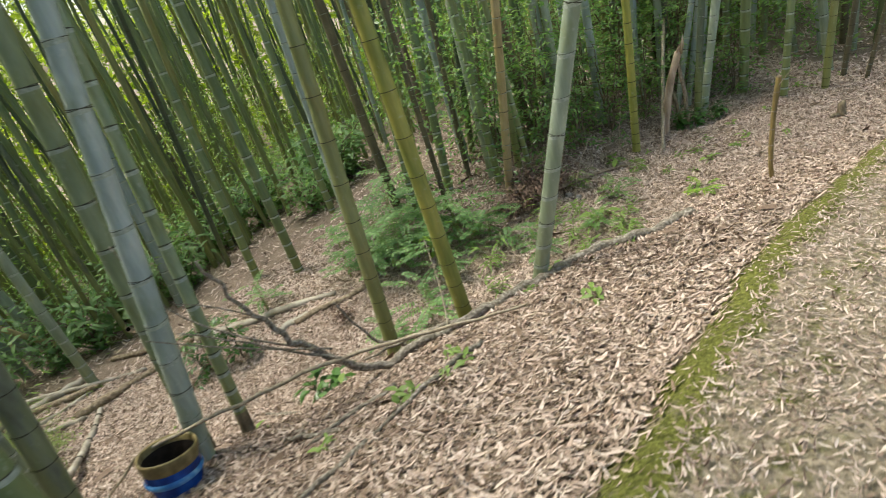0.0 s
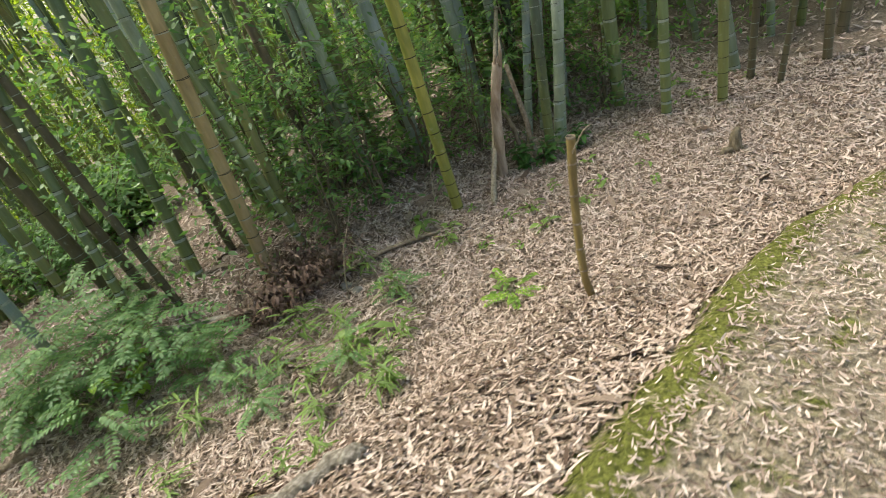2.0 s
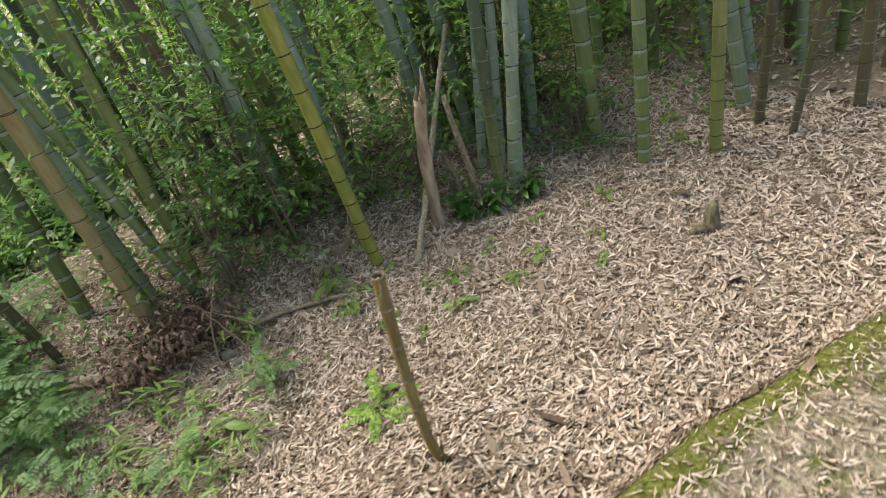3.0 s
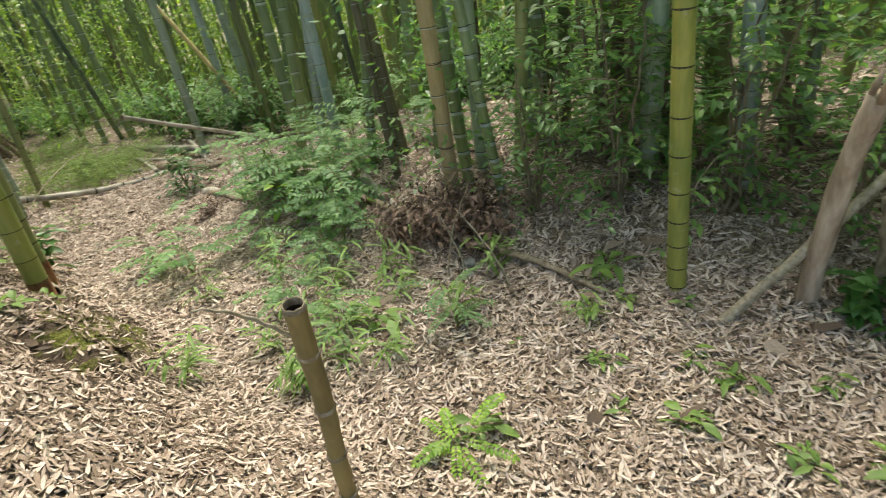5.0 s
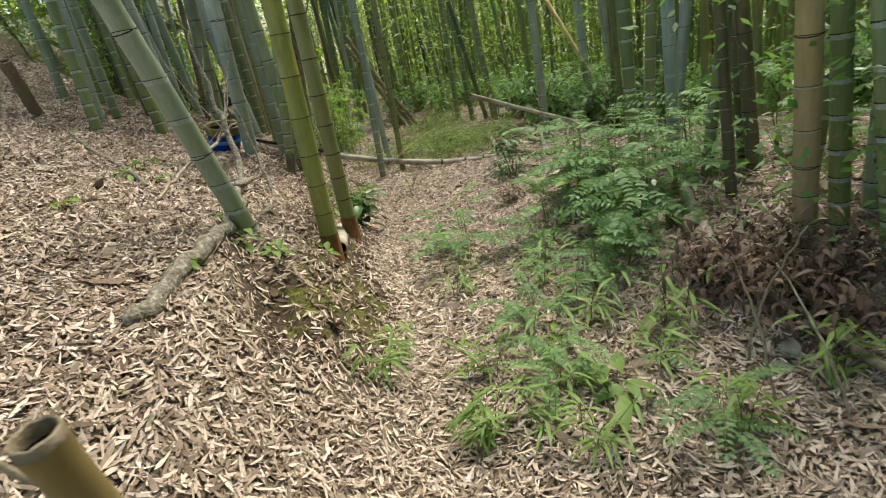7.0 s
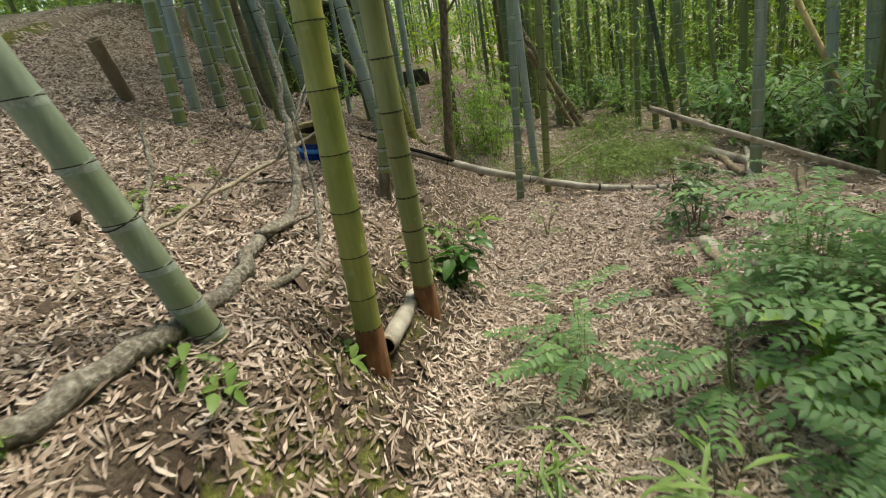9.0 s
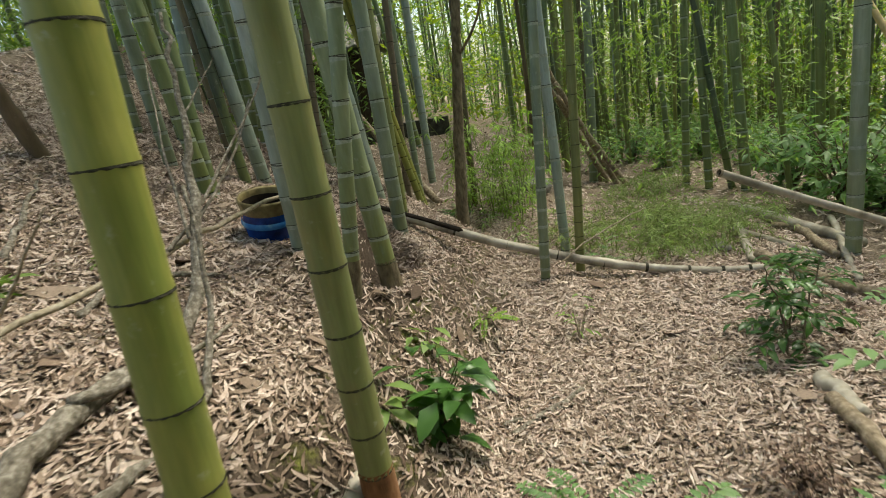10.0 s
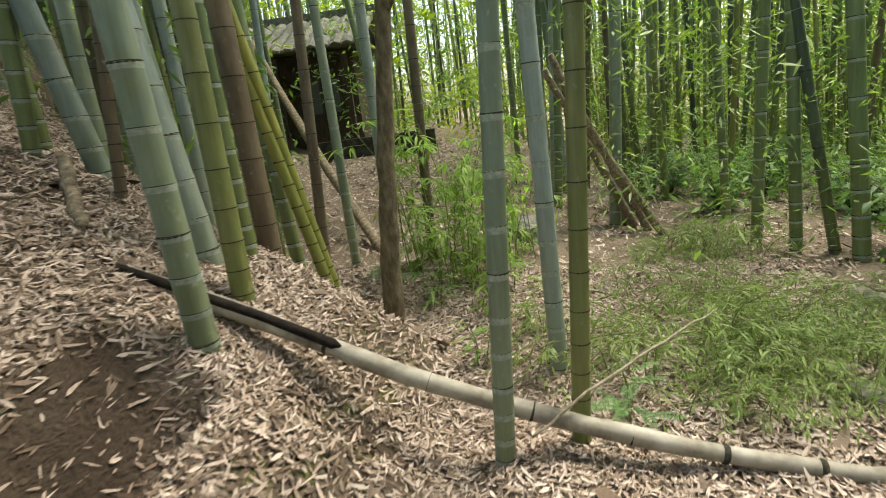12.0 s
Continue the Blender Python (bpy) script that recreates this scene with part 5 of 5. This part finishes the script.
def make_clump(seed, name, label, category, group, material, canes, height, spread_r, length, fans=8, thin=0.15):
    """Young or dwarf bamboo: thin arching canes with fine twigs and hanging fans of narrow leaves."""
    rng = random.Random(seed)
    e = thing(name, 0, 0, -50, label, category, group)
    crowd, stems = Shape(), Shape()
    for i in range(canes):
        w = rng.uniform(0, 2 * math.pi)
        foot = Vector((math.cos(w), math.sin(w), 0)) * spread_r * 0.7 * math.sqrt(rng.random())
        arch = fan(rng, 0) * spread_r * rng.uniform(0.2, 0.7)
        h = height * rng.uniform(0.5, 1.0)
        line = wavy([foot + Vector((0, 0, -0.04)), foot + arch * 0.25 + Vector((0, 0, h * 0.6)), foot + arch + Vector((0, 0, h))], 5, 0.006, seed * 7 + i)
        tube(stems, line, list(np.linspace(0.006, 0.002, len(line))), 5, False)
        for k in range(8):
            f = 0.12 + 0.88 * k / 7
            p = line[min(int(f * (len(line) - 1)), len(line) - 1)]
            way = fan(rng, 0.25)
            reach = spread_r * rng.uniform(0.2, 0.5)
            tip = p + way * reach + Vector((0, 0, -0.12 * reach))
            tube(stems, [p, (p + tip) / 2 + Vector((0, 0, 0.03 * reach)), tip], [0.0025, 0.002, 0.001], 4, False)
            for q in range(fans):
                b = p.lerp(tip, rng.uniform(0.35, 1.0))
                d = way * 0.8 + fan(rng, 0.3) + Vector((0, 0, -0.15))
                leaf(crowd, b, d, (rng.uniform(-0.4, 0.4), rng.uniform(-0.4, 0.4), 1), length * rng.uniform(0.6, 1.25), length * thin * rng.uniform(0.8, 1.2), 0.45)
    part("stem", stems, GREENSTEM, e)
    part("foliage", crowd, material, e)["kind"] = "stuff"
    return e


FERNS = [make_fern(i, FERN, "soft green plant with feathered leaves", 10 + i) for i in (1, 2, 3)]
YFERN = [make_fern(9, LIME, "bright yellow-green plant with feathered leaves", 9, 0.62, 0.35)]
SPROUTS = [make_sprout(i, SPROUT, "low green bamboo sprout with long narrow leaves", 5) for i in (1, 2, 3)]
WEEDS = [make_shrub(40 + i, "weed", "small green weed with pointed leaves", "weed", "small weeds", SPROUT, 3, 4, 0.5, 0.2, 0.5, 0.6, STEM) for i in (1, 2)]
ROUNDS = [make_shrub(51, "round_leaved_shrub", "light green shrub with rounded leaves", "shrub", "", LIME, 8, 6, 0.3, 0.24, 0.7, 0.9, STEM)]
BROADS = [make_shrub(50 + i, "broad_leaved_shrub", "glossy dark green shrub with broad leaves", "shrub", "broad-leaved shrubs", BROAD, 9, 8, 0.36, 0.17, 0.5, 1.0, STEM) for i in (2, 3)]
DROOPS = [make_laurel(56 + i, "drooping_shrub", "open shrub with hanging broad pointed leaves", "shrub", "drooping shrubs", BROAD, 2, 1.05, 0.6, 0.14) for i in (1, 2)]
BUSHES = [make_shrub(60, "leafy_bush", "dense soft green bush with pointed leaves", "bush", "", FERN, 18, 26, 0.17, 0.06, 0.8, 1.0)]
DBUSHES = [make_laurel(70 + i, "evergreen_shrub", "dark evergreen shrub with small glossy leaves", "shrub", "evergreen shrubs of the thicket", LAUREL, 5, 1.45, 0.62, 0.085) for i in (1, 2, 3)]
GROVES = [make_clump(80 + i, "dwarf_bamboo", "feathery light green dwarf bamboo thicket", "dwarf bamboo", "dwarf bamboo beside the lane", FEATHER, 22, 0.42, 0.95, 0.085) for i in (1, 2)]
TALLS = [make_clump(86 + i, "young_bamboo_clump", "bushy clump of young bamboo with fine light green leaves", "young bamboo", "young bamboo clumps", YOUNG, 13, 1.35, 0.6, 0.125, 9, 0.17) for i in (1, 2)]
BROWNS = [make_shrub(90, "withered_shrub", "withered brown shrub with curled dead leaves", "shrub", "withered shrubs", WITHER, 11, 38, 0.14, 0.058, 0.95, 0.85, BARK, 0.1, 0.8)]
SAPLINGS = [make_shrub(95, "sapling", "thin sapling with a few small leaves", "sapling", "", SPROUT, 5, 5, 0.2, 0.06, 0.6, 1.0, TWIG)]
KINDS = {"fern": FERNS, "yfern": YFERN, "sprout": SPROUTS, "weed": WEEDS, "round": ROUNDS, "broad": BROADS, "droop": DROOPS, "bush": BUSHES, "dbush": DBUSHES, "grove": GROVES, "tall": TALLS, "brown": BROWNS, "sapling": SAPLINGS}
PLANT_RNG = random.Random(5)
USED = set()


def plant(kind, x, y, size):
    ob = PLANT_RNG.choice(KINDS[kind])
    m = pose(x, y, on_ground(x, y), PLANT_RNG.uniform(-6, 6), PLANT_RNG.uniform(-6, 6), PLANT_RNG.uniform(0, 360))
    if ob not in USED:
        USED.add(ob)
    else:
        ob = copy_thing(ob, m)
    ob.matrix_basis = m @ Matrix.Scale(size, 4)


plant("fern", -1.61, 2.50, 0.45)
plant("fern", -2.42, 2.71, 0.60)
plant("fern", -1.97, 2.99, 0.70)
plant("sprout", -1.42, 1.16, 0.30)
plant("sprout", -0.87, 1.42, 0.35)
plant("sprout", -1.19, 1.88, 0.35)
plant("fern", -3.35, 2.23, 0.40)
plant("fern", -0.32, 2.07, 0.35)
plant("sprout", -0.78, 2.26, 0.30)
plant("broad", -4.17, 1.73, 0.45)
plant("fern", -2.87, 2.24, 0.62)
plant("fern", -2.75, 3.2, 0.7)
plant("weed", 0.3, 2.75, 0.3)
plant("broad", 1.45, 2.62, 0.3)
plant("fern", -2.95, 3.35, 0.6)
plant("round", -2.24, 2.99, 0.35)
plant("weed", -2.34, 0.75, 0.20)
plant("weed", -2.24, 0.92, 0.20)
plant("weed", -2.76, 1.22, 0.20)
plant("sprout", -2.21, 1.90, 0.30)
plant("yfern", -5.28, 2.02, 0.25)
plant("weed", -4.76, 1.66, 0.25)
plant("weed", -4.02, 1.48, 0.30)
plant("sapling", -5.36, 2.63, 0.35)
plant("grove", -7.34, 3.35, 0.90)
plant("grove", -7.04, 3.71, 0.70)
plant("grove", -7.57, 4.18, 0.70)
plant("grove", -8.24, 3.89, 0.70)
plant("tall", -8.7, 2.3, 1.0)
plant("tall", -8.35, 2.5, 0.85)
plant("tall", -9.2, 2.75, 0.8)
plant("grove", -7.2, 4.3, 0.75)
plant("grove", -6.9, 3.9, 0.6)
plant("fern", -6.70, 3.16, 0.30)
plant("fern", -8.51, 1.90, 0.30)
plant("sprout", -8.12, 2.24, 0.35)
plant("sprout", -7.37, 2.51, 0.35)
plant("sprout", -7.72, 2.87, 0.30)
plant("yfern", 0.12, 1.3, 0.3)
plant("droop", -4.62, 3.62, 0.62)
plant("droop", -5.0, 3.8, 0.55)
plant("fern", -1.68, 2.78, 0.50)
plant("sprout", -0.87, 1.44, 0.25)
plant("weed", 0.49, 2.07, 0.15)
plant("weed", 1.03, 2.09, 0.20)
plant("weed", 1.54, 1.74, 0.20)
plant("weed", 1.29, 1.71, 0.15)
plant("weed", 0.32, 2.39, 0.20)
plant("weed", 1.73, 1.38, 0.12)
plant("fern", -0.94, 1.81, 0.35)
plant("fern", -1.54, 2.05, 0.40)
plant("sprout", -2.00, 2.38, 0.40)
plant("weed", 0.13, 1.42, 0.20)
plant("fern", -2.72, 3.40, 0.50)
plant("fern", -3.19, 3.50, 0.50)
plant("sprout", -1.27, 1.66, 0.30)
plant("weed", -0.77, 1.95, 0.30)
plant("fern", -2.58, 3.16, 0.40)
plant("fern", -1.88, 2.84, 0.40)
plant("fern", -4.14, 4.05, 0.50)
plant("sprout", -0.72, 1.62, 0.25)
plant("dbush", 0.05, 3.75, 1.20)
plant("dbush", -0.45, 4.1, 1.10)
plant("brown", -1.02, 2.90, 0.46)
plant("brown", -0.80, 2.92, 0.42)
plant("brown", -1.22, 2.90, 0.27)
plant("brown", -0.70, 3.18, 0.27)
for x, y, size in ((-1.04, 2.51, 0.4), (-0.35, 2.17, 0.3), (-0.56, 1.71, 0.28), (-1.63, 1.31, 0.22), (-0.36, 2.64, 0.35), (-0.9, 1.86, 0.3), (0.3, 2.3, 0.2), (-1.35, 2.25, 0.35)):
    plant("sprout", x, y, size)
for x, y, size in ((0.04, 2.05, 0.14), (0.45, 2.5, 0.25), (0.83, 2.2, 0.3), (1.02, 2.1, 0.28), (1.28, 1.76, 0.16), (0.43, 2.07, 0.2), (1.35, 2.19, 0.28), (0.75, 2.55, 0.25)):
    plant("weed", x, y, size * 0.55)
for x, y, size in ((-0.3, 3.15, 0.75), (0.25, 3.2, 0.9), (0.85, 3.25, 0.95), (1.4, 3.15, 0.75), (2.2, 3.1, 0.95), (2.7, 2.7, 0.75), (1.1, 3.9, 1.25)):
    plant("dbush", x, y, size)
for x, y, size in ((1.65, 2.55, 0.27), (1.95, 2.45, 0.27)):
    plant("broad", x, y, size)
plant("brown", -0.55, 2.85, 0.42)
plant("brown", -3.55, 3.01, 0.20)


# undergrowth further in
def undergrowth():
    rng = random.Random(21)
    for _ in range(9):
        x = rng.uniform(-1.2, 5.5)
        plant("dbush", x, rng.uniform(3.8, 5.5) - 0.25 * max(x - 1.5, 0), rng.uniform(0.9, 1.7))
    for _ in range(26):
        plant("bush", rng.uniform(-9.0, -1.5), rng.uniform(5.8, 9.0), rng.uniform(0.6, 1.1))
    for _ in range(12):
        plant("bush", rng.uniform(-14.5, -10.3), rng.uniform(4.4, 7.5), rng.uniform(0.5, 0.8))
    for _ in range(14):
        plant("fern", rng.uniform(-3.1, -1.6), rng.uniform(3.1, 4.6), rng.uniform(0.4, 0.75))
    for _ in range(4):
        plant("grove", rng.uniform(-9.5, -6.9), rng.uniform(3.3, 5.0), rng.uniform(0.5, 0.8))
    for _ in range(10):
        plant("weed", rng.uniform(-5.5, -1.0), rng.uniform(-0.1, 0.7), rng.uniform(0.1, 0.2))
    for _ in range(12):
        plant("weed", rng.uniform(0.6, 4.0), rng.uniform(1.5, 2.4), rng.uniform(0.1, 0.18))


undergrowth()
for kind in KINDS.values():
    for ob in kind:
        if ob not in USED:
            for o in (*ob.children_recursive, ob):
                bpy.data.objects.remove(o)
